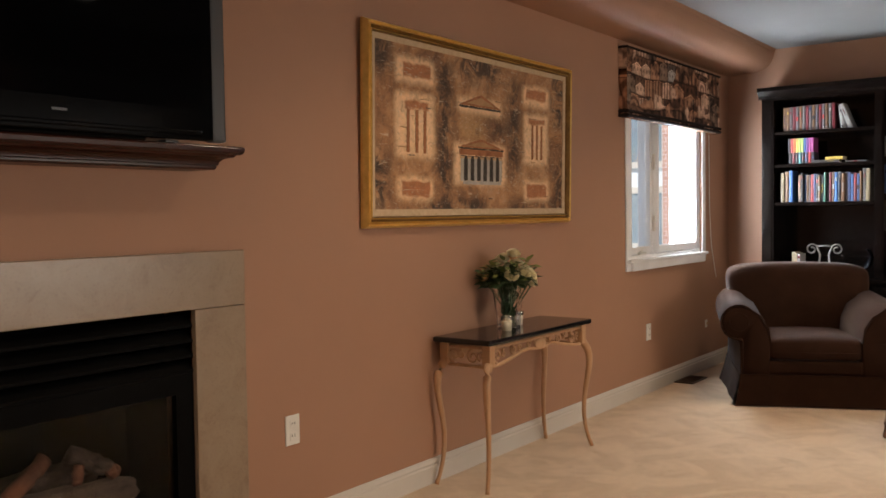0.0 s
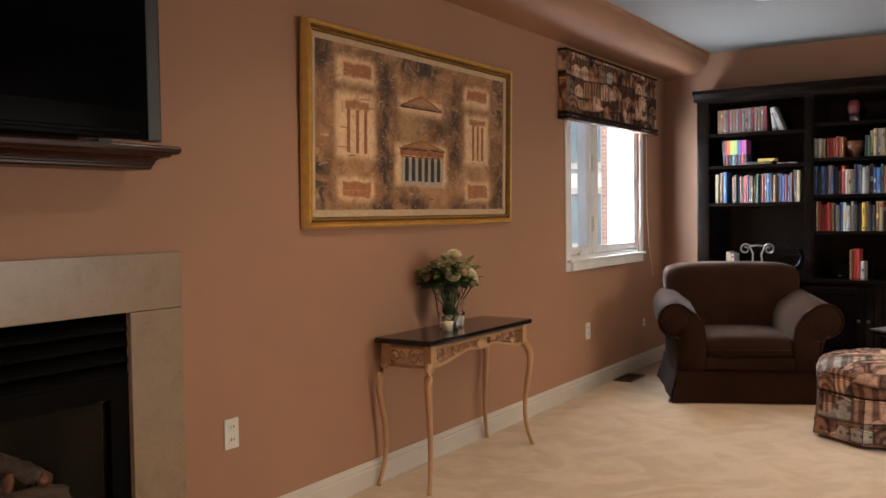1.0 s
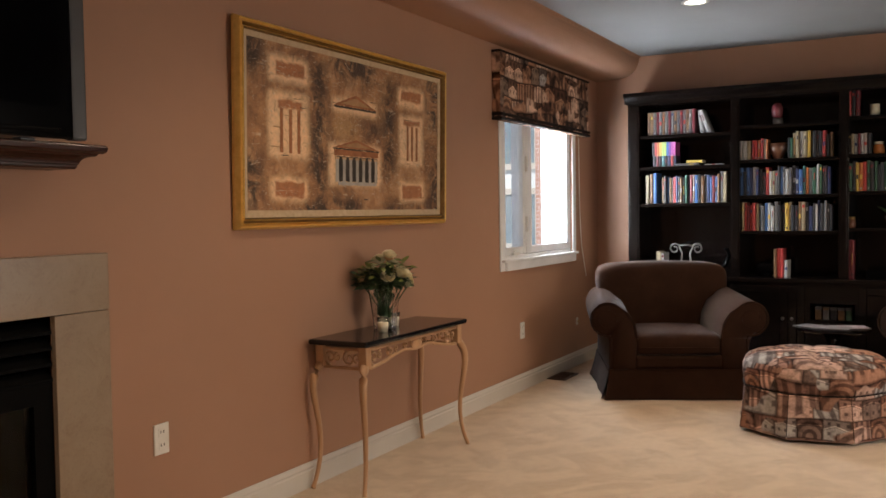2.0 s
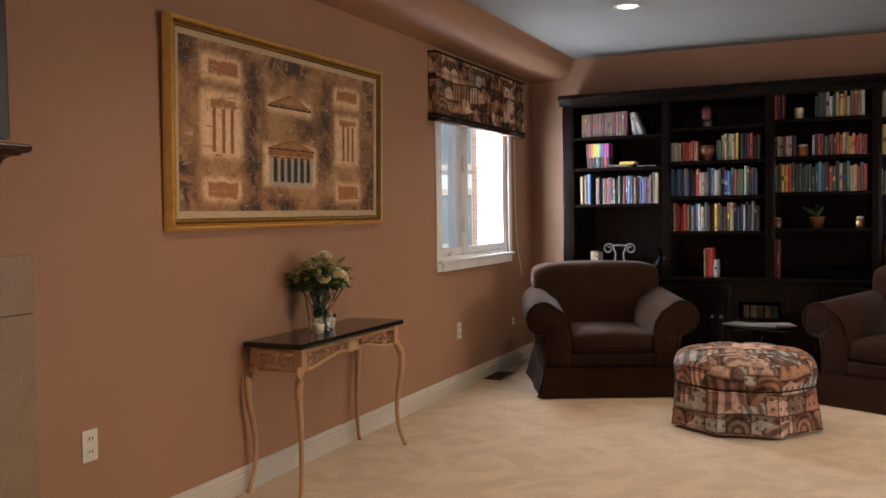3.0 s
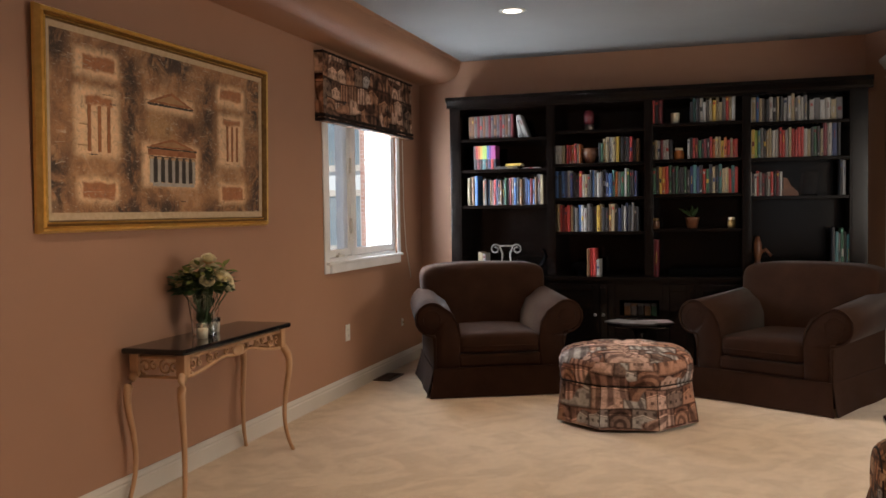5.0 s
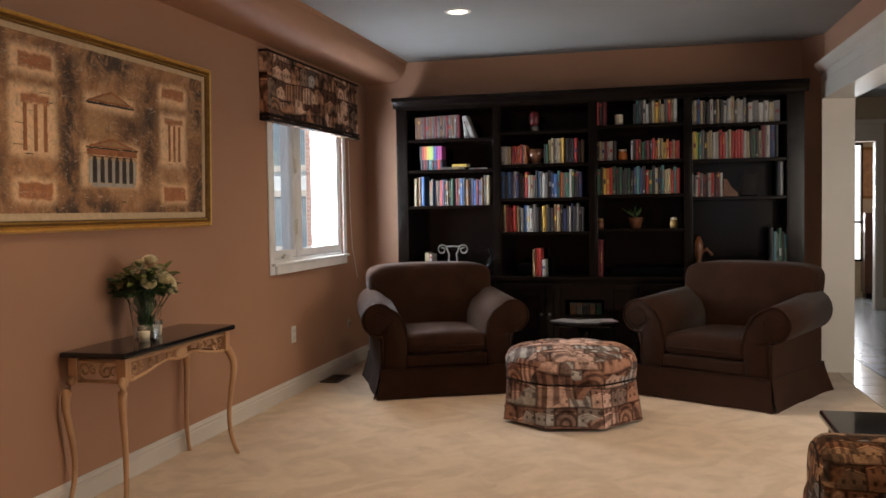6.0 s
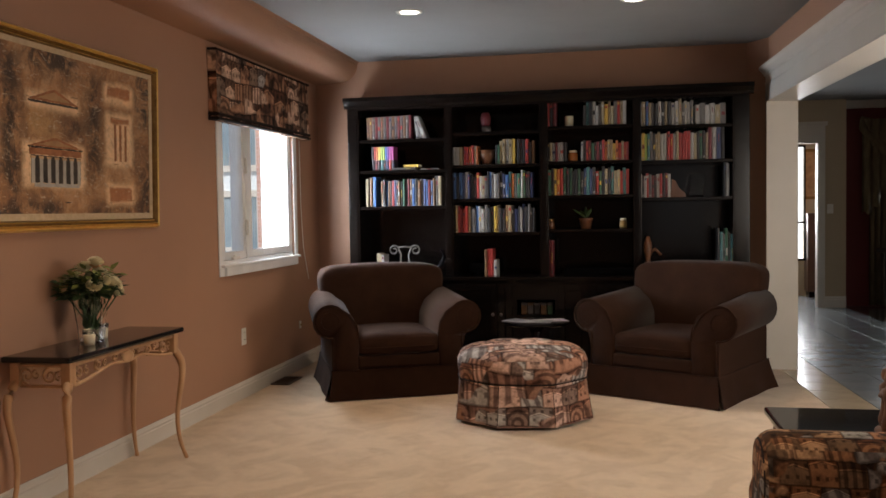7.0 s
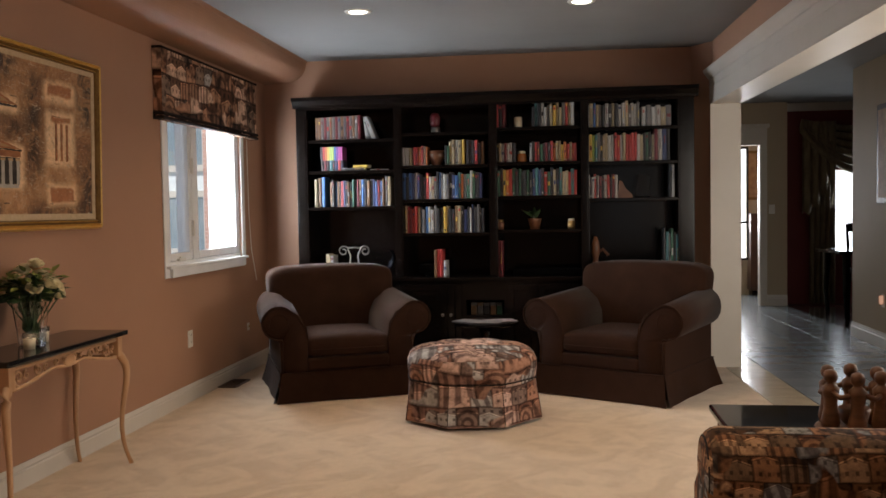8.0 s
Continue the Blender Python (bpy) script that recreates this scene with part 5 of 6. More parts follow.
# ---- books ----
BOOKC = {"r": (0.28, 0.025, 0.022), "m": (0.11, 0.012, 0.018), "w": (0.64, 0.63, 0.61), "c": (0.52, 0.42, 0.26), "k": (0.014, 0.014, 0.017), "n": (0.018, 0.028, 0.085),
         "b": (0.035, 0.10, 0.26), "g": (0.025, 0.085, 0.05), "y": (0.46, 0.31, 0.06), "o": (0.36, 0.11, 0.03), "t": (0.05, 0.15, 0.16), "s": (0.20, 0.19, 0.19),
         "p": (0.30, 0.05, 0.20), "e": (0.14, 0.075, 0.035), "v": (0.12, 0.04, 0.20), "l": (0.30, 0.40, 0.10)}
BOOKM = {k: mottled("book cloth " + k, tuple(q * (0.34 if k in "wcs" else 0.85) for q in c), tuple(q * (0.66 if k in "wcs" else 1.25) for q in c), (30, 30, 30), 300, 0.45, 0.1, 0.0005) for k, c in BOOKC.items()}
CNAME = {"r": "red", "m": "maroon", "w": "white", "c": "cream", "k": "black", "n": "navy", "b": "blue", "g": "green", "y": "yellow", "o": "orange", "t": "teal",
         "s": "grey", "p": "magenta", "e": "brown", "v": "violet", "l": "lime green"}
RB = random.Random(21)


def book_mesh(key):
    """A unit book: spine towards -y, one wide, one deep and one high, standing on z = 0."""
    bm = bmesh.new()
    box(bm, -0.5, -0.42, -0.46, 0.5, 0, 1)
    box(bm, 0.42, 0.5, -0.46, 0.5, 0, 1)
    prism(bm, [(-0.5, -0.46), (-0.36, -0.49), (0.0, -0.5), (0.36, -0.49), (0.5, -0.46), (0.5, -0.43), (-0.5, -0.43)], "z", 0, 1)
    me = bpy.data.meshes.new("cover")
    bmesh.ops.recalc_face_normals(bm, faces=bm.faces)
    bm.to_mesh(me)
    bm.free()
    me.materials.append(BOOKM[key])
    return me


def unit_mesh(name, bx, mat):
    bm = box(bmesh.new(), *bx)
    me = bpy.data.meshes.new(name)
    bm.to_mesh(me)
    bm.free()
    me.materials.append(mat)
    return me


BOOKS = {k: book_mesh(k) for k in BOOKC}
PAGE_ME = unit_mesh("pages", (-0.41, 0.41, -0.42, 0.47, 0.012, 0.985), PAGES)
BANDS = []
for mk in ("w", "y", "k", "m", "n", "r"):
    for z0, z1, hw in ((0.55, 0.80, 0.10), (0.70, 0.82, 0.20), (0.34, 0.66, 0.08), (0.80, 0.90, 0.34), (0.42, 0.58, 0.36)):
        BANDS.append((mk, unit_mesh("title_bar", (-hw, hw, -0.508, -0.4995, z0, z1), BOOKM[mk])))
FOOT_BAR = {mk: unit_mesh("publisher_bar", (-0.24, 0.24, -0.508, -0.4995, 0.06, 0.13), BOOKM[mk]) for mk in ("w", "k", "s")}


def book(key, x, y, z, th, dp, ht, lean=0.0, flat=False, turn=0.0, bar=True):
    ob = new("book", BOOKS[key])
    if flat:
        ob.matrix_world = pose(x, y, z + th / 2, 0, 90, turn) @ Matrix.Translation((0, 0, -ht / 2)) @ Matrix.Diagonal((th, dp, ht, 1))
    else:
        ob.matrix_world = pose(x, y, z, 0, lean, 0) @ Matrix.Diagonal((th, dp, ht, 1))
    tagged(ob, "%s book %s on the dark bookcase" % (CNAME[key], "lying flat" if flat else "leaning" if abs(lean) > 2 else "standing upright"), "book", "books in the bookcase")
    pg = new("pages", PAGE_ME)
    pg.parent = ob
    if bar and RB.random() < 0.62:
        mk, me = RB.choice([q for q in BANDS if q[0] != key])
        tb = new("title_bar", me)
        tb.parent = ob
        if RB.random() < 0.45:
            k2 = RB.choice([q for q in FOOT_BAR if q != key])
            fb = new("publisher_bar", FOOT_BAR[k2])
            fb.parent = ob
    return ob


def px(u):
    """Place along the case from a rule of 655 marks between the end stiles."""
    return 0.48 + (u - 545) * 0.004484


def row(u0, u1, z, pal, hts, ths=(0.018, 0.036), front=0.055):
    x, end = px(u0), px(u1)
    i = 0
    while True:
        key = pal[i % len(pal)] if i < len(pal) else RB.choice(pal)
        th = RB.uniform(*ths)
        if x + th > end + 0.004:
            break
        ht = RB.uniform(*hts)
        book(key, x + th / 2, BF + front + 0.075 + RB.uniform(-0.010, 0.012), z, th * 0.965, 0.15, ht, RB.uniform(-0.5, 0.5))
        x += th
        i += 1


S1, S2, S3, S4 = SHELVES
# bay one
x = px(557)
for i in range(16):
    book(("s", "e", "s", "m")[i % 4] if i > 1 else "e", x + 0.011, BF + 0.13, S1[0], 0.0225, 0.15, 0.183 + 0.014 * i / 16, 0)
    x += 0.0236
book("w", px(653), BF + 0.13, S1[0], 0.026, 0.15, 0.175, -6)
book("s", px(659), BF + 0.13, S1[0], 0.018, 0.15, 0.18, -16)
book("w", px(666), BF + 0.13, S1[0], 0.036, 0.15, 0.195, -22)
x = px(565)
for k in ("k", "r", "o", "y", "l", "l", "b", "v", "p", "p"):
    book(k, x + 0.009, BF + 0.13, S1[1] + 0.088, 0.0185, 0.14, 0.108, 0, bar=False)
    x += 0.0188
for i, k in enumerate(("k", "m", "k", "t", "k", "n", "r", "k")):
    book(k, px(566) + 0.012 + i * 0.0235, BF + 0.13, S1[1], 0.022, 0.14, 0.087, 0)
book("s", px(625), BF + 0.12, S1[1], 0.022, 0.13, 0.19, flat=True, turn=4)
book("y", px(640), BF + 0.115, S1[1] + 0.023, 0.022, 0.11, 0.125, flat=True, turn=-5)
book("w", px(672), BF + 0.12, S1[1], 0.010, 0.12, 0.14, flat=True, turn=3)
row(553, 577, S1[2], "cebt", (0.225, 0.245), (0.026, 0.034))
row(582, 684, S1[2], "ekbekrnkekgkmebkesn", (0.200, 0.225), (0.015, 0.026))
row(684, 696, S1[2], "sc", (0.235, 0.245), (0.022, 0.030))
# bay two
row(715, 737, S2[1], "wwc", (0.14, 0.15), (0.026, 0.034))
row(737, 762, S2[1], "rrorwo", (0.145, 0.16), (0.014, 0.024))
row(794, 802, S2[1], "kg", (0.15, 0.16), (0.018, 0.02))
row(802, 833, S2[1], "ccwcyc", (0.185, 0.205), (0.022, 0.030))
row(833, 864, S2[1], "kkkrkec", (0.16, 0.20), (0.018, 0.026))
row(716, 864, S2[2], "bkbnwnkkrwcskbswsknbtosgw", (0.175, 0.225), (0.016, 0.030))
row(720, 864, S2[3], "crmrrcksbwwskkyckkecknkwn", (0.18, 0.225), (0.016, 0.030))
row(772, 789, CTOP, "errm", (0.205, 0.22), (0.020, 0.026))
row(789, 796, CTOP, "w", (0.12, 0.13), (0.026, 0.028))
# bay three
row(875, 905, S3[0], "wkrkmr", (0.17, 0.215), (0.018, 0.028))
row(950, 1026, S3[0], "ktkwwscyccsr", (0.14, 0.21), (0.020, 0.030))
row(882, 921, S3[1], "rkcwmww", (0.14, 0.155), (0.018, 0.028))
row(946, 1030, S3[1], "wkrmgkmkroccyor", (0.13, 0.165), (0.016, 0.026))
row(882, 1028, S3[2], "kgkyorgkgkkgkntnkrgkcktccrt", (0.18, 0.225), (0.018, 0.028))
row(884, 897, CTOP, "mm", (0.27, 0.28), (0.026, 0.028))
# bay four
row(1041, 1140, S4[0], "wwcbcskwkckwwcs", (0.17, 0.205), (0.020, 0.030))
row(1140, 1196, S4[0], "wswwcsw", (0.14, 0.165), (0.028, 0.042))
row(1046, 1162, S4[1], "cyltskccwwrrwcrrrrwckgkc", (0.20, 0.225), (0.018, 0.026))
row(1162, 1195, S4[1], "mwnkmr", (0.235, 0.26), (0.024, 0.036))
row(1046, 1101, S4[2], "wkwrsmkwrkmwrwk", (0.165, 0.195), (0.014, 0.022))
row(1187, 1197, S4[2], "kw", (0.25, 0.26), (0.020, 0.022))
row(1176, 1202, CTOP, "ktsgst", (0.30, 0.36), (0.016, 0.022))
row(571, 590, CTOP, "ccww", (0.17, 0.185), (0.020, 0.026))

# ---- side table, sofa and carving ----
stb = thing("side_table", pose(3.30, 2.96, 0), label="square side table with polished black granite top", category="side table")
part("tabletop", B(-0.275, 0.275, -0.245, 0.245, 0.555, 0.580, bev=0.008), GRANITE, stb)
for sx in (-1, 1):
    for sy in (-1, 1):
        part("leg", tube(bmesh.new(), [(sx * 0.225, sy * 0.195, 0.555), (sx * 0.24, sy * 0.21, 0.42), (sx * 0.23, sy * 0.20, 0.15), (sx * 0.25, sy * 0.22, 0.0)], [0.024, 0.022, 0.014, 0.016], 10), CARVED, stb, smooth=True)
ap = bmesh.new()
for bx in ((-0.23, 0.23, -0.205, -0.19), (-0.23, 0.23, 0.19, 0.205), (-0.235, -0.22, -0.19, 0.19), (0.22, 0.235, -0.19, 0.19)):
    box(ap, *bx, 0.49, 0.555, bev=0.003)
part("apron", ap, CARVED, stb)

sf = thing("sofa", label="ochre tapestry sofa with rolled arms beside the side table", category="sofa")


def sofa_arm(y0, y1):
    ym = (y0 + y1) / 2
    pts = [(y0 + 0.03, 0.08)]
    for k in range(0, 19):
        a = math.radians(215 - k * 14)
        pts.append((ym + 0.125 * math.cos(a), 0.553 + 0.118 * math.sin(a)))
    pts += [(y1 - 0.03, 0.08)]
    bm = prism(bmesh.new(), pts, "x", 2.894, 3.60)
    es = [e for e in bm.edges if all(abs(v.co.x - 2.894) < 1e-4 for v in e.verts)]
    bmesh.ops.bevel(bm, geom=es, offset=0.045, segments=4, profile=0.5, affect="EDGES", clamp_overlap=True)
    arm = box_uv(part("arm", bm, TAP_OCHRE, sf, smooth=True))
    part("piping", tube(bmesh.new(), [(2.902, ym + (y - ym) * 0.78, 0.553 + (z - 0.553) * 0.78) for y, z in pts[1:-1]], 0.005, 6), FABRIC_DK, arm)


sofa_arm(2.36, 2.62)
sofa_arm(0.62, 0.88)
box_uv(part("base", B(2.93, 3.60, 0.86, 2.38, 0.06, 0.30, bev=0.02), TAP_OCHRE, sf))
for y0, y1 in ((0.885, 1.615), (1.625, 2.355)):
    box_uv(part("seat_cushion", cushion(bmesh.new(), (3.16, (y0 + y1) / 2, 0.375), (0.50, y1 - y0, 0.15), 0.35, 0.25), TAP_OCHRE, sf, smooth=True))
    box_uv(part("back_cushion", cushion(bmesh.new(), (3.475, (y0 + y1) / 2, 0.60), (0.20, y1 - y0, 0.42), 0.4, 0.3), TAP_OCHRE, sf, smooth=True))
box_uv(part("backrest", B(3.56, 3.665, 0.66, 2.58, 0.06, 0.80, bev=0.035), TAP_OCHRE, sf))
for x in (2.98, 3.55):
    for y in (0.70, 2.54):
        part("foot", lathe(bmesh.new(), [(0.018, 0), (0.028, 0.04), (0.028, 0.085)], 12, (x, y, 0)), ESPRESSO, sf)

# one carving: a ring of plain upright forms with linked bars round a bowl
cv = bmesh.new()
for k in range(6):
    a = math.tau * k / 6 + 0.35
    cx, cy = 0.085 * math.cos(a), 0.085 * math.sin(a)
    lathe(cv, [(0.026, 0.0), (0.030, 0.02), (0.022, 0.06), (0.020, 0.085), (0.026, 0.115), (0.027, 0.130), (0.014, 0.142), (0.012, 0.147), (0.020, 0.155), (0.022, 0.168), (0.018, 0.182), (0.006, 0.188)], 14, (cx, cy, 0.012))
    a2 = a + math.tau / 6
    c2 = (0.085 * math.cos(a2), 0.085 * math.sin(a2))
    mid = (0.098 * math.cos((a + a2) / 2), 0.098 * math.sin((a + a2) / 2), 0.118)
    tube(cv, [(cx * 1.1, cy * 1.1, 0.140), mid, (c2[0] * 1.1, c2[1] * 1.1, 0.132)], 0.009, 8)
lathe(cv, [(0.115, 0.0), (0.118, 0.006), (0.112, 0.013), (0.0, 0.013)], 28)
lathe(cv, [(0.02, 0.013), (0.04, 0.03), (0.05, 0.07), (0.044, 0.075), (0.0, 0.05)], 20)
ob = part("carving", cv, CARVED, smooth=True)
ob.matrix_world = pose(3.40, 2.86, 0.580) @ Matrix.Scale(0.95, 4)
tagged(ob, "carved reddish wood ring of linked plain figures on the side table", "carving")

# ---- low table with magazines between the chairs ----
lt = thing("low_table", pose(1.965, 6.56, 0), label="small dark oval table with magazines behind the ottoman", category="coffee table")
tpb = bmesh.new()
lathe(tpb, [(0.0, 0.425), (0.225, 0.425), (0.235, 0.432), (0.235, 0.442), (0.228, 0.448), (0.0, 0.448)], 40)
part("tabletop", tpb, ESPRESSO, lt, smooth=False)
part("pedestal", lathe(bmesh.new(), [(0.16, 0.0), (0.16, 0.02), (0.05, 0.05), (0.035, 0.12), (0.05, 0.25), (0.03, 0.33), (0.07, 0.425)], 24), ESPRESSO, lt, smooth=True)
COVERC = mottled("glossy magazine cover", (0.25, 0.14, 0.16), (0.62, 0.58, 0.60), (22, 22, 22), 60, 0.3, 0.02, 0.0004)
for i, (dx, dy, rz, hh) in enumerate(((-0.11, -0.02, 62, 0.006), (0.10, 0.01, 110, 0.006), (0.0, -0.10, 85, 0.0125))):
    t = thing("magazine", pose(1.965 + dx, 6.56 + dy, 0.4485 + (hh - 0.006), 0, 0, rz), label="glossy magazine lying on the low table", category="magazine", group="magazines on the low table")
    part("page_block", B(-0.085, 0.085, -0.115, 0.115, 0.0, 0.005), PAPER, t)
    part("cover", B(-0.086, 0.086, -0.117, 0.117, 0.0052, 0.0060), COVERC if i % 2 else PAPER, t)

# ---- ornaments in the bookcase ----
YO = BF + 0.14


def ornament(name, u, z, prof, mat, label, category, seg=20, dy=0.0):
    return tagged(part(name, lathe(bmesh.new(), prof, seg), mat, smooth=True, m=pose(px(u), YO + dy, z)), label, category)


ornament("red_jar", 775, S2[0] + 0.052, [(0.028, 0), (0.038, 0.02), (0.042, 0.07), (0.032, 0.10), (0.022, 0.11)], BOOKM["m"], "dark red ceramic jar on a small stand", "jar")
ornament("jar_stand", 776, S2[0], [(0.034, 0), (0.038, 0.01), (0.036, 0.05), (0.0, 0.05)], STEEL, "pale metal stand under the jar", "stand")
ornament("bowl", 777, S2[1], [(0.03, 0), (0.035, 0.01), (0.07, 0.07), (0.076, 0.12), (0.070, 0.12), (0.03, 0.03), (0.0, 0.02)], CERAMIC, "brown ceramic bowl between books", "bowl")
cd = thing("pillar_candle", pose(px(925), YO, S3[0]), label="ivory pillar candle on the shelf", category="candle")
part("wax", lathe(bmesh.new(), [(0.0, 0), (0.033, 0), (0.033, 0.085), (0.028, 0.088), (0.0, 0.083)], 20), WAX, cd, smooth=True)
part("wick", tube(bmesh.new(), [(0, 0, 0.083), (0.001, 0, 0.098)], 0.0015, 5), INK, cd)
AMBER = mottled("amber glass jar", (0.36, 0.10, 0.02), (0.55, 0.20, 0.05), (14, 14, 14), 60, 0.15)
jr = thing("honey_jar", pose(px(931), YO, S3[1]), label="amber glass jar with pale lid", category="jar")
part("jar", lathe(bmesh.new(), [(0.0, 0), (0.036, 0), (0.040, 0.02), (0.038, 0.06), (0.03, 0.072)], 20), AMBER, jr, smooth=True)
part("lid", lathe(bmesh.new(), [(0.032, 0.072), (0.032, 0.09), (0.0, 0.092)], 20), WAX, jr, smooth=True)
for u, z, a, b, lb in ((891, S3[3], CERAMIC, BRASS, "brown glazed jar with brass lid"), (1018, S3[3], BRASS, WAX, "small pale tin with white label")):
    t = thing("small_jar", pose(px(u), YO, z), label=lb, category="jar", group="small jars on the shelf")
    part("jar", lathe(bmesh.new(), [(0.0, 0), (0.026, 0), (0.030, 0.02), (0.028, 0.055), (0.022, 0.062)], 18), a, t, smooth=True)
    part("lid", lathe(bmesh.new(), [(0.025, 0.062), (0.025, 0.08), (0.0, 0.083)], 18), b, t, smooth=True)
pp = thing("potted_plant", pose(px(953), YO, S3[3]), label="small green plant in a dark red pot", category="plant")
part("pot", lathe(bmesh.new(), [(0.0, 0), (0.038, 0), (0.052, 0.07), (0.055, 0.085), (0.047, 0.085), (0.0, 0.075)], 20), CERAMIC, pp, smooth=True)
lf = bmesh.new()
for i in range(16):
    a = RF.uniform(0, math.tau)
    ln = RF.uniform(0.05, 0.10)
    leaf_mesh(lf, (0, 0, 0.08), (math.cos(a) * ln - 0.035, math.sin(a) * ln * 0.6, 0.08 + RF.uniform(0.04, 0.10)), 0.018)
part("leaves", lf, LEAF, pp)
# wire stand with two scrolled ends
ws = bmesh.new()
for sx in (-1, 1):
    pts = [(sx * 0.030, 0, 0.0), (sx * 0.034, 0, 0.06), (sx * 0.026, 0, 0.14), (sx * 0.045, 0, 0.185)]
    for k in range(14):
        a = math.radians(140 - k * 34) if sx > 0 else math.radians(40 + k * 34)
        q = 0.036 - 0.0018 * k
        pts.append((sx * 0.075 + q * math.cos(a), 0, 0.172 + q * math.sin(a)))
    tube(ws, pts, 0.0055, 7)
tube(ws, [(-0.05, 0, 0.192), (0, 0, 0.196), (0.05, 0, 0.192)], 0.0055, 7)
tube(ws, [(-0.036, -0.05, 0.006), (0.036, -0.05, 0.006), (0.036, 0.05, 0.006), (-0.036, 0.05, 0.006), (-0.036, -0.05, 0.006)], 0.005, 6)
tagged(part("scroll_stand", ws, STEEL, smooth=True, m=pose(px(622), YO - 0.03, CTOP) @ Matrix.Scale(1.2, 4)), "silver wire stand with scrolled ends", "stand")
# dark ornaments standing on the counter
sc2 = bmesh.new()
tube(sc2, [(-0.04, 0, 0.0), (-0.03, 0, 0.05), (0.0, 0, 0.09), (0.035, 0, 0.15), (0.02, 0, 0.20), (-0.01, 0, 0.215)], [0.03, 0.034, 0.026, 0.018, 0.014, 0.008], 10)
tagged(part("abstract_ornament", sc2, GLOSSBLACK, smooth=True, m=pose(px(690), YO - 0.04, CTOP)), "glossy black curved ornament on the counter", "ornament")
sc2 = bmesh.new()
cushion(sc2, (0, 0, 0.055), (0.17, 0.09, 0.11), 0.7, 0.7, 20, 12)
lathe(sc2, [(0.05, 0), (0.05, 0.02), (0.03, 0.03)], 16)
tagged(part("black_ornament", sc2, GLOSSBLACK, smooth=True, m=pose(px(757), YO, CTOP)), "rounded black ornament on the counter", "ornament")
sc2 = bmesh.new()
lathe(sc2, [(0.05, 0), (0.055, 0.02), (0.03, 0.05), (0.02, 0.12), (0.035, 0.18), (0.03, 0.25), (0.012, 0.30)], 16)
tube(sc2, [(0.0, 0, 0.16), (0.06, 0, 0.20), (0.10, 0, 0.15)], 0.012, 8)
tagged(part("bronze_ornament", sc2, CERAMIC, smooth=True, m=pose(px(1060), YO, CTOP)), "dark bronze ornament behind the armchair", "ornament")
sc2 = bmesh.new()
box(sc2, -0.30, 0.30, -0.09, 0.09, 0.0, 0.055, bev=0.008)
tagged(part("black_box", sc2, GLOSSBLACK, m=pose(px(980), YO + 0.02, CTOP)), "low glossy black box on the counter", "box")
sc2 = bmesh.new()
prism(sc2, [(-0.07, 0.0), (0.06, 0.0), (0.055, 0.03), (0.01, 0.07), (-0.02, 0.13), (-0.045, 0.14), (-0.05, 0.06)], "y", -0.02, 0.02)
tagged(part("bookend", sc2, CERAMIC, m=pose(px(1112), YO, S4[2])), "brown carved bookend beside the books", "bookend")
gp = thing("glass_award", pose(px(1142), YO, S4[2]), label="clear glass plaque leaning on the shelf", category="plaque")
part("plate", B(-0.05, 0.05, -0.004, 0.004, 0.01, 0.19, bev=0.002), GLASS, gp, m=pose(0, 0, 0, -12, 8, 0))
part("base", B(-0.06, 0.06, -0.03, 0.03, 0.0, 0.012, bev=0.002), GLOSSBLACK, gp)
NICHE = [("e", 0.042), ("s", 0.040), ("k", 0.042), ("e", 0.042), ("g", 0.040)]
xq = NX0 + 0.03
for key, wd in NICHE:
    t = thing("keepsake_box", pose(xq + wd / 2, BASEF + 0.10, NZ0), label="small %s patterned box in the niche" % CNAME[key], category="box", group="small boxes in the niche")
    part("body", B(-wd / 2, wd / 2, -0.035, 0.035, 0, 0.068, bev=0.003), BOOKM[key], t)
    part("lid", B(-wd / 2 - 0.002, wd / 2 + 0.002, -0.037, 0.037, 0.068, 0.088, bev=0.003), BOOKM["s" if key != "s" else "e"], t)
    xq += wd + 0.010

# ---- hall, dining room and beyond ----
HX, HY = 5.30, 11.70
DX0, DX1 = 4.02, 5.010
tagged(part("hall_floor_bed", B(RX - 0.3, HX, 1.0, 14.2, -0.12, -0.006), mottled("grey grout", (0.3, 0.3, 0.29), (0.4, 0.4, 0.38), (9, 9, 9), 80, 0.9)), "grey grout bed under the hall tiles", "floor", kind=S)
tagged(part("dining_floor", B(HX, 9.2, 7.8, 14.2, -0.10, -0.004), DARKFLOOR), "dark polished wooden dining room floor", "floor", kind=S)
w = bmesh.new()
box(w, RX + 0.2, DX0, HY, HY + 0.12, 0, CEIL)
box(w, DX1, HX + 0.03, HY, HY + 0.12, 0, CEIL)
box(w, DX0, DX1, HY, HY + 0.12, 2.03, CEIL)
for y0, y1, z0, z1 in ((1.0, 3.0, 0, CEIL), (3.0, 5.4, 0, 0.6), (3.0, 5.4, 2.3, CEIL), (5.4, 9.06, 0, CEIL)):
    box(w, HX, HX + 0.12, y0, y1, z0, z1)
box(w, RX + 0.2, HX, 0.88, 1.0, 0, 0.70)
box(w, RX + 0.2, HX, 0.88, 1.0, 2.2, CEIL)
box(w, RX + 0.2, 4.0, 0.88, 1.0, 0.70, 2.2)
box(w, 5.24, HX, 0.88, 1.0, 0.70, 2.2)
box(w, RX + 0.08, RX + 0.2, YB + 0.15, 14.2, 0, CEIL)
tagged(part("wall_hall", w, WALL_HALL), "beige painted hall walls", "wall", kind=S)
w = bmesh.new()
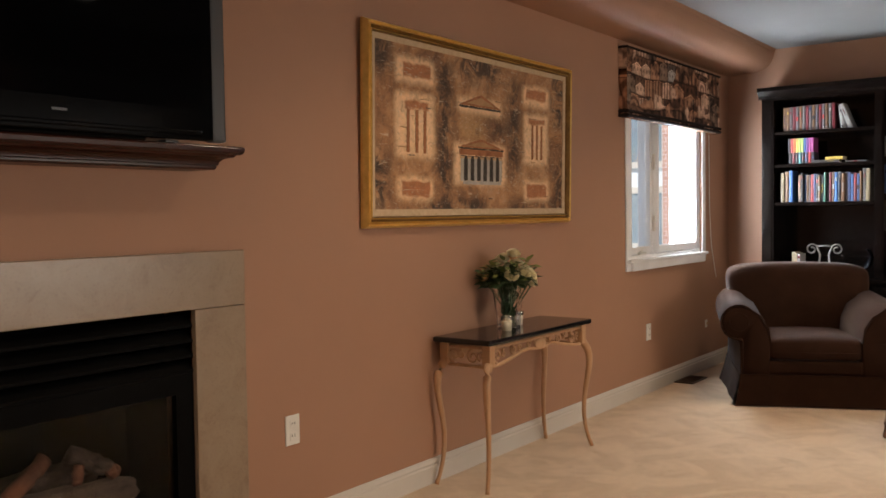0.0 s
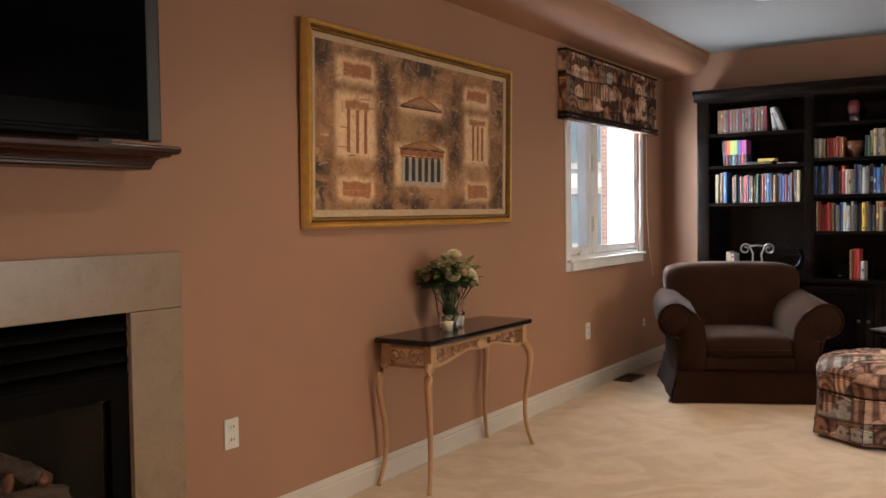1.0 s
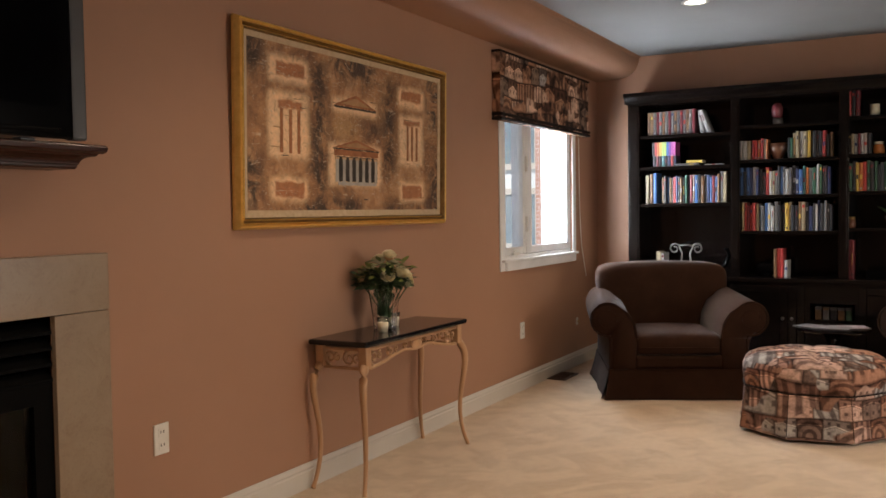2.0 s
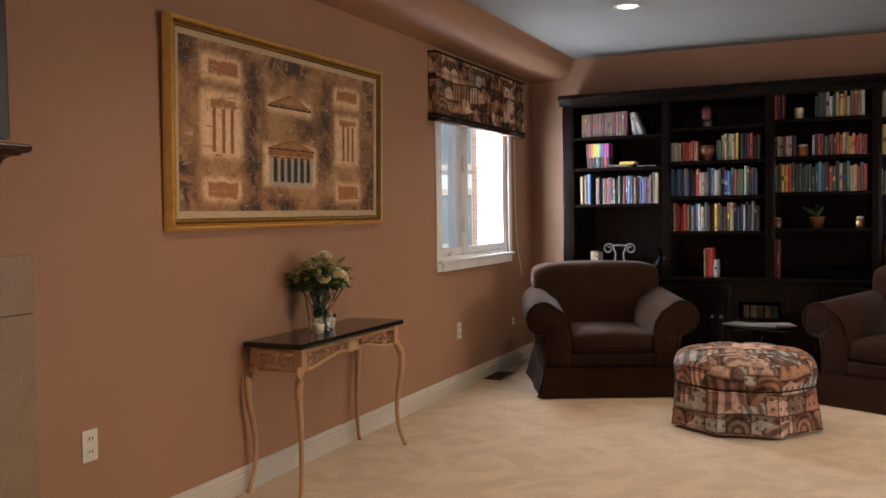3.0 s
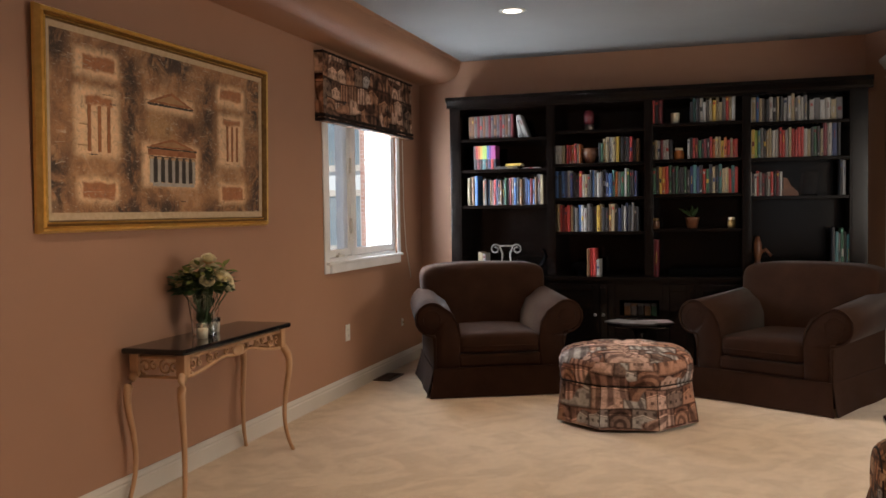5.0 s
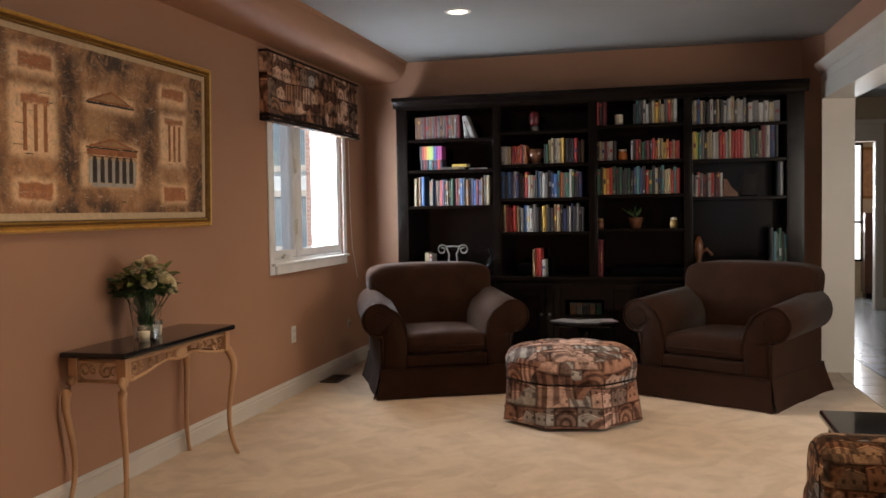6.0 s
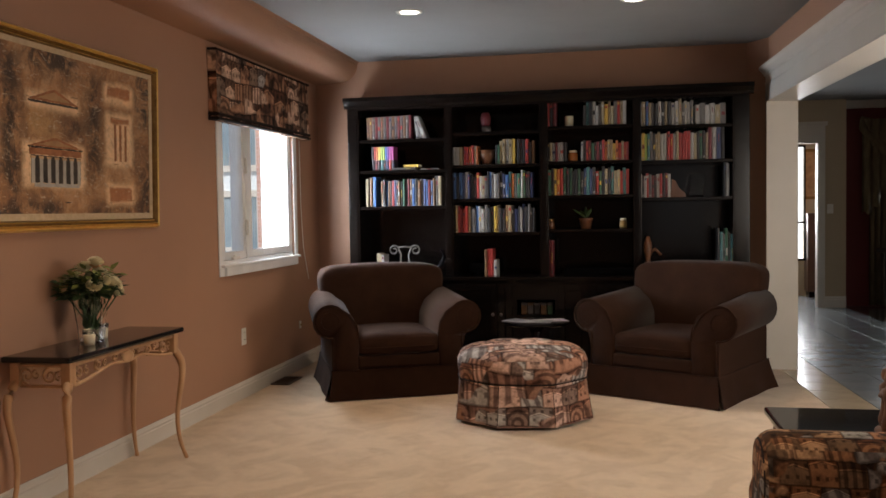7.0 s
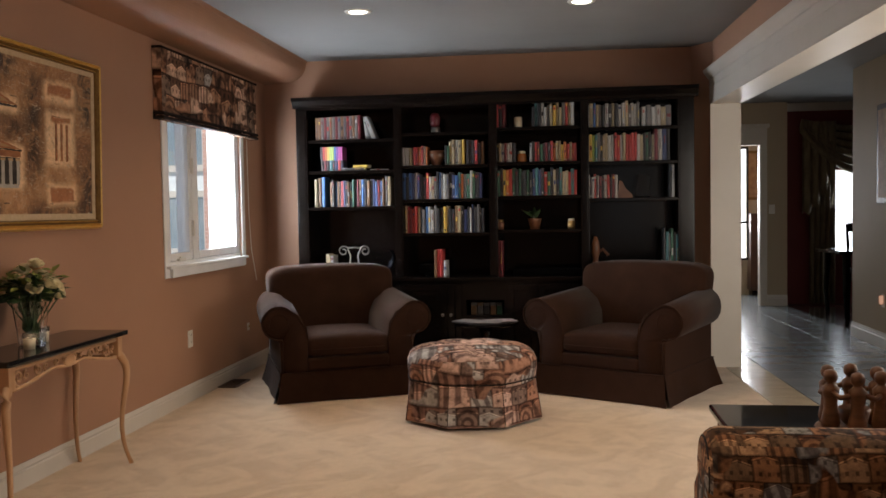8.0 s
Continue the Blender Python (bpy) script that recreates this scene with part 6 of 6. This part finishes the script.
box(w, HX + 0.06, 5.93, 11.9, 12.02, 0, CEIL)
box(w, 6.72, 9.2, 11.9, 12.02, 0, CEIL)
box(w, 5.93, 6.72, 11.9, 12.02, 0, 0.71)
box(w, 5.93, 6.72, 11.9, 12.02, 1.71, CEIL)
box(w, 9.2, 9.32, 7.8, 12.02, 0, CEIL)
box(w, HX + 0.12, 9.2, 7.7, 7.8, 0, CEIL)
box(w, HX + 0.001, HX + 0.059, HY + 0.12, 11.9, 0, CEIL)
tagged(part("wall_dining", w, WALL_RED), "dark red painted dining room walls", "wall", kind=S)
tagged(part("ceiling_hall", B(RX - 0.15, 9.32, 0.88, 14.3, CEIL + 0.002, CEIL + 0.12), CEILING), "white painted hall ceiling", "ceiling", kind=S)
tagged(part("crown_dining", B(HX + 0.06, 9.2, 11.86, 11.9, CEIL - 0.10, CEIL), TRIM), "white crown moulding in the dining room", "moulding", kind=S)
skirting("baseboard_hall", "y", HX, 1.0, 9.06, -1, 0.14)
skirting("baseboard_hall", "x", HY, DX1 + 0.075, HX + 0.03, -1, 0.14)
w = bmesh.new()
box(w, 3.9, 5.135, 13.2, 13.3, 0, 0.50)
box(w, 3.9, 5.135, 13.2, 13.3, 2.1, CEIL)
box(w, 5.135, 6.2, 13.2, 13.3, 0, CEIL)
box(w, 6.1, 6.2, 12.02, 13.2, 0, CEIL)
tagged(part("wall_entry", w, WALL_HALL), "beige walls of the far entry", "wall", kind=S)
dr = thing("door_casing", label="white painted casing round the far doorway", category="casing", kind=S)
part("architrave", B(DX1 - 0.004, DX1 + 0.075, HY - 0.018, HY - 0.001, 0, 2.03, bev=0.004), TRIM, dr)
part("architrave", B(DX0 - 0.09, DX0 + 0.004, HY - 0.018, HY - 0.001, 0, 2.03, bev=0.004), TRIM, dr)
hh = bmesh.new()
box(hh, DX0 - 0.09, DX1 + 0.075, HY - 0.018, HY - 0.001, 2.031, 2.24, bev=0.004)
box(hh, DX0 - 0.12, DX1 + 0.10, HY - 0.045, HY - 0.001, 2.24, 2.29, bev=0.008)
part("entablature", hh, TRIM, dr)
part("jamb", B(DX1 - 0.012, DX1, HY + 0.001, HY + 0.119, 0, 2.03), TRIM, dr)
ep = thing("entry_picture", pose(5.215, 13.199, 1.70), label="small orange framed print on the entry wall", category="picture")
part("picture_frame", B(-0.07, 0.07, -0.02, 0.0, -0.35, 0.35, bev=0.005), GOLD_DK, ep)
part("print", B(-0.055, 0.055, -0.024, -0.0205, -0.31, 0.31), OCHRE, ep)
el = thing("entry_sidelight", label="bright tall glazed sidelight by the front door", category="window", kind=S)
part("glazing", B(3.9, 5.13, 13.22, 13.23, 0.51, 2.09), BRIGHT, el)
gr = bmesh.new()
for z in (0.50, 1.02, 2.07):
    box(gr, 4.0, 5.13, 13.10, 13.12, z, z + 0.03)
box(gr, 5.12, 5.14, 13.10, 13.12, 0.50, 2.10)
part("glazing_bars", gr, GLOSSBLACK, el)
ec = thing("entry_cabinet", label="dark brown low cabinet under the print", category="cabinet")
part("body", B(5.14, 5.75, 12.95, 13.19, 0.08, 1.16, bev=0.006), DKBROWN, ec)
part("plinth", B(5.16, 5.73, 12.97, 13.17, 0.0, 0.08), ESPRESSO, ec)
swp = thing("light_switch", pose(5.145, HY, 1.22), label="white light switch plate on the hall wall", category="switch")
part("plate", B(-0.036, 0.036, -0.007, 0, -0.058, 0.058, bev=0.003), PLASTIC, swp)
part("rocker", B(-0.016, 0.016, -0.011, -0.0072, -0.032, 0.032, bev=0.002), PLASTIC, swp)
hp = thing("hall_picture", pose(HX, 7.98, 1.70), label="dark framed picture on the hall wall", category="picture")
part("picture_frame", B(-0.03, -0.001, -0.34, 0.34, -0.43, 0.43, bev=0.006), DKBROWN, hp)
part("print", B(-0.033, -0.0305, -0.29, 0.29, -0.38, 0.38), OCHRE, hp)
ho = thing("wall_outlet", pose(HX, 8.22, 0.42), label="white outlet plate on the hall wall", category="outlet", group="wall outlets")
part("plate", B(-0.007, 0, -0.036, 0.036, -0.058, 0.058, bev=0.003), PLASTIC, ho)
# pale bar on the outlet plate, no lamp; its glow is added
nl = part("pale_bar", B(-0.035, -0.0072, -0.018, 0.018, -0.03, 0.045, bev=0.006), glow("glowing amber bar", (1.0, 0.45, 0.25), 0.6), ho)
# unseen pane added in the hall's end opening, it also stops the sun
kw = thing("fill_pane_hall_end", label="unseen glowing pane added at the end of the hall", category="window", kind=S)
part("pane", B(4.0, 5.24, 0.885, 0.895, 0.70, 2.2), BRIGHTER, kw)
# another added glowing pane, out of view, behind the hall's side lamp
sw2 = thing("fill_pane_hall_side", label="unseen glowing pane added in the hall wall", category="window", kind=S)
part("pane", B(HX + 0.08, HX + 0.09, 3.0, 5.4, 0.6, 2.3), BRIGHTER, sw2)
# dining room
dw = thing("window_2", label="bright dining room window", category="window", kind=S)
part("pane", B(5.94, 6.71, 11.98, 11.99, 0.72, 1.70), BRIGHT, dw)
wf = bmesh.new()
box(wf, 5.87, 5.94, 11.86, 11.90, 0.65, 1.77)
box(wf, 6.71, 6.78, 11.86, 11.90, 0.65, 1.77)
box(wf, 5.87, 6.78, 11.85, 11.90, 0.64, 0.71)
part("window_frame", wf, TRIM, dw)


def drape(name, x0, x1, y, z0, z1, folds, label):
    bm = bmesh.new()
    n = folds * 8
    for lay in (0, 0.01):
        lo, hi = [], []
        for i in range(n + 1):
            xx = x0 + (x1 - x0) * i / n
            yy = y - lay + 0.03 * math.sin(i / 8 * math.tau)
            lo.append(bm.verts.new((xx, yy, z0)))
            hi.append(bm.verts.new((xx, yy, z1)))
        for i in range(n):
            bm.faces.new((lo[i], lo[i + 1], hi[i + 1], hi[i]))
    return tagged(part(name, bm, DRAPE, smooth=True), label, "curtain", "dining room drapes")


drape("drape", 5.62, 5.93, 11.79, 0.02, 2.26, 5, "olive gold brocade drape beside the bright window")
drape("drape", 6.70, 7.10, 11.79, 0.02, 2.26, 5, "olive gold brocade drape beside the bright window")
swg = thing("swag", label="gathered olive swag over the dining room window", category="curtain")
for lay in range(6):
    sg = bmesh.new()
    pts = []
    for i in range(17):
        u = i / 16
        pts.append((5.50 + 1.5 * u, 11.72 - 0.012 * lay, 2.30 - (0.10 + 0.085 * lay) * (1 - (2 * u - 1) ** 2) - 0.02 * lay))
    tube(sg, pts, 0.045, 8)
    part("fold", sg, DRAPE, swg, smooth=True)
jb = bmesh.new()
for lay in (0, 0.012):
    lo, hi = [], []
    for i in range(33):
        k = i / 32
        yy = 11.66 - lay + 0.022 * math.sin(k * 4 * math.tau)
        lo.append(jb.verts.new((5.50 + 0.40 * k, yy, 1.15 + 0.62 * k * k + 0.03 * math.sin(k * 4 * math.tau))))
        hi.append(jb.verts.new((5.50 + 0.40 * k, yy, 2.30)))
    for i in range(32):
        jb.faces.new((lo[i], lo[i + 1], hi[i + 1], hi[i]))
part("jabot", jb, DRAPE, swg, "pleated side fall of the swag", smooth=True)
dt = thing("dining_table", pose(6.25, 10.6, 0), label="dark wooden dining table", category="table")
part("tabletop", B(-0.75, 0.75, -0.45, 0.45, 0.72, 0.76, bev=0.01), ESPRESSO, dt)
for sx in (-1, 1):
    for sy in (-1, 1):
        part("leg", tube(bmesh.new(), [(sx * 0.65, sy * 0.36, 0.72), (sx * 0.66, sy * 0.37, 0.3), (sx * 0.64, sy * 0.36, 0)], [0.045, 0.03, 0.025], 10), ESPRESSO, dt)


def dining_chair(m):
    t = thing("dining_chair", m, "dark wooden dining chair with upholstered seat", "chair", "dining chairs")
    part("seat", B(-0.23, 0.23, -0.22, 0.22, 0.43, 0.49, bev=0.02), FABRIC_DK, t)
    for sx in (-1, 1):
        part("leg", tube(bmesh.new(), [(sx * 0.20, -0.19, 0.43), (sx * 0.20, -0.20, 0)], [0.022, 0.015], 8), ESPRESSO, t)
        part("back_post", tube(bmesh.new(), [(sx * 0.20, 0.23, 0), (sx * 0.20, 0.19, 0.45), (sx * 0.21, 0.27, 1.0)], [0.016, 0.022, 0.016], 8), ESPRESSO, t)
    part("crest", cushion(bmesh.new(), (0, 0.265, 0.985), (0.46, 0.04, 0.12), 0.5, 0.5, 20, 10), ESPRESSO, t, smooth=True)
    part("splat", B(-0.07, 0.07, 0.225, 0.245, 0.46, 0.95, bev=0.006), ESPRESSO, t)


for cx, cy, rz in ((5.85, 9.95, 180), (6.5, 9.95, 180), (6.2, 11.25, 0), (7.05, 10.55, 270)):
    dining_chair(pose(cx, cy, 0, 0, 0, rz))

# ---- outside the window ----
tagged(part("ground", B(-60, -0.15, -40, 60, -0.9, -0.6), SNOW), "pale paved ground outside the window", "ground", kind=S)
SIDING = mottled("pale blue grey siding", (0.70, 0.77, 0.80), (0.78, 0.83, 0.86), (1, 1, 16), 40, 0.7)
n2 = thing("neighbour_house", label="pale blue sided house across the yard", category="house")
part("wall", B(-14.0, -3.2, 16.0, 26.0, -0.6, 5.6), SIDING, n2)
part("roof", prism(bmesh.new(), [(15.4, 5.6), (26.6, 5.6), (21.0, 8.6)], "x", -14.4, -2.8), DKBROWN, n2)
for xx, zz in ((-6.7, 2.2), (-5.0, 2.2), (-6.7, 0.1), (-5.0, 0.1)):
    wd = part("window", B(xx, xx + 0.9, 15.96, 15.995, zz, zz + 1.5), mottled("reflecting pane", (0.16, 0.22, 0.27), (0.30, 0.36, 0.40), (1, 1, 1), 20, 0.1), n2)
    fr = bmesh.new()
    for bx in ((xx - 0.12, xx, zz - 0.12, zz + 1.62), (xx + 0.9, xx + 1.02, zz - 0.12, zz + 1.62), (xx, xx + 0.9, zz + 1.5, zz + 1.62), (xx, xx + 0.9, zz - 0.12, zz), (xx + 0.42, xx + 0.48, zz, zz + 1.5)):
        box(fr, bx[0], bx[1], 15.93, 15.994, bx[2], bx[3])
    part("window_frame", fr, TRIM, wd)
bh = thing("brick_house", label="pale red brick corner of the house next door", category="house")
part("wall", B(-3.70, -3.36, 15.0, 15.6, -0.6, 6.0), BRICK, bh)
fnc = thing("yard_rail", label="white railing in the yard between the houses", category="railing")
part("top_rail", B(-7.5, -3.0, 12.48, 12.54, 0.72, 0.78), TRIM, fnc)
part("bottom_rail", B(-7.5, -3.0, 12.48, 12.54, -0.35, -0.29), TRIM, fnc)
for i in range(30):
    part("baluster", B(-7.45 + i * 0.15, -7.41 + i * 0.15, 12.49, 12.53, -0.6, 0.72), TRIM, fnc)

# ---- hall tiles, laid last ----
SLATE = mottled("polished grey slate tile", (0.12, 0.132, 0.14), (0.19, 0.202, 0.208), (3, 3, 3), 40, 0.26, 0.1, 0.0008)
TRAV = mottled("beige travertine tile", (0.38, 0.31, 0.22), (0.48, 0.40, 0.29), (5, 5, 5), 60, 0.18, 0.1, 0.0008)
hf = thing("hall_floor", EAST, label="grey stone tile floor with beige border", category="floor", kind=S)
TW = 0.305


def tile_mesh(name, wx, wy, mat):
    bm = box(bmesh.new(), 0.0035, wx - 0.0035, 0.0035, wy - 0.0035, -0.012, 0.0)
    bmesh.ops.bevel(bm, geom=[e for e in bm.edges if all(v.co.z > -0.001 for v in e.verts)], offset=0.0007, segments=1, affect="EDGES")
    me = bpy.data.meshes.new(name)
    bmesh.ops.recalc_face_normals(bm, faces=bm.faces)
    bm.to_mesh(me)
    bm.free()
    me.materials.append(mat)
    return me


T_SLATE, T_EDGE = tile_mesh("tile", TW, TW, SLATE), tile_mesh("border_tile", 0.285, TW, TRAV)
T_CUT = tile_mesh("tile", HX - (RX + 0.09 + 0.285 + 3 * TW) - 0.001, TW, SLATE)
T_EDGE_CUT = tile_mesh("tile", 0.20, TW, SLATE)
for j in range(34):
    y = 4.0 + j * TW
    if y > 14.1:
        break
    o = new("border_tile", T_EDGE)
    o.parent, o.location = hf, (RX + 0.09, y, 0)
    for i in range(3):
        o = new("tile", T_SLATE)
        o.parent, o.location = hf, (RX + 0.09 + 0.285 + i * TW, y, 0)
    o = new("tile", T_CUT)
    o.parent, o.location = hf, (RX + 0.09 + 0.285 + 3 * TW, y, 0)
    if y > 7.5:
        o = new("tile", T_EDGE_CUT)
        o.parent, o.location = hf, (HX, y, 0)
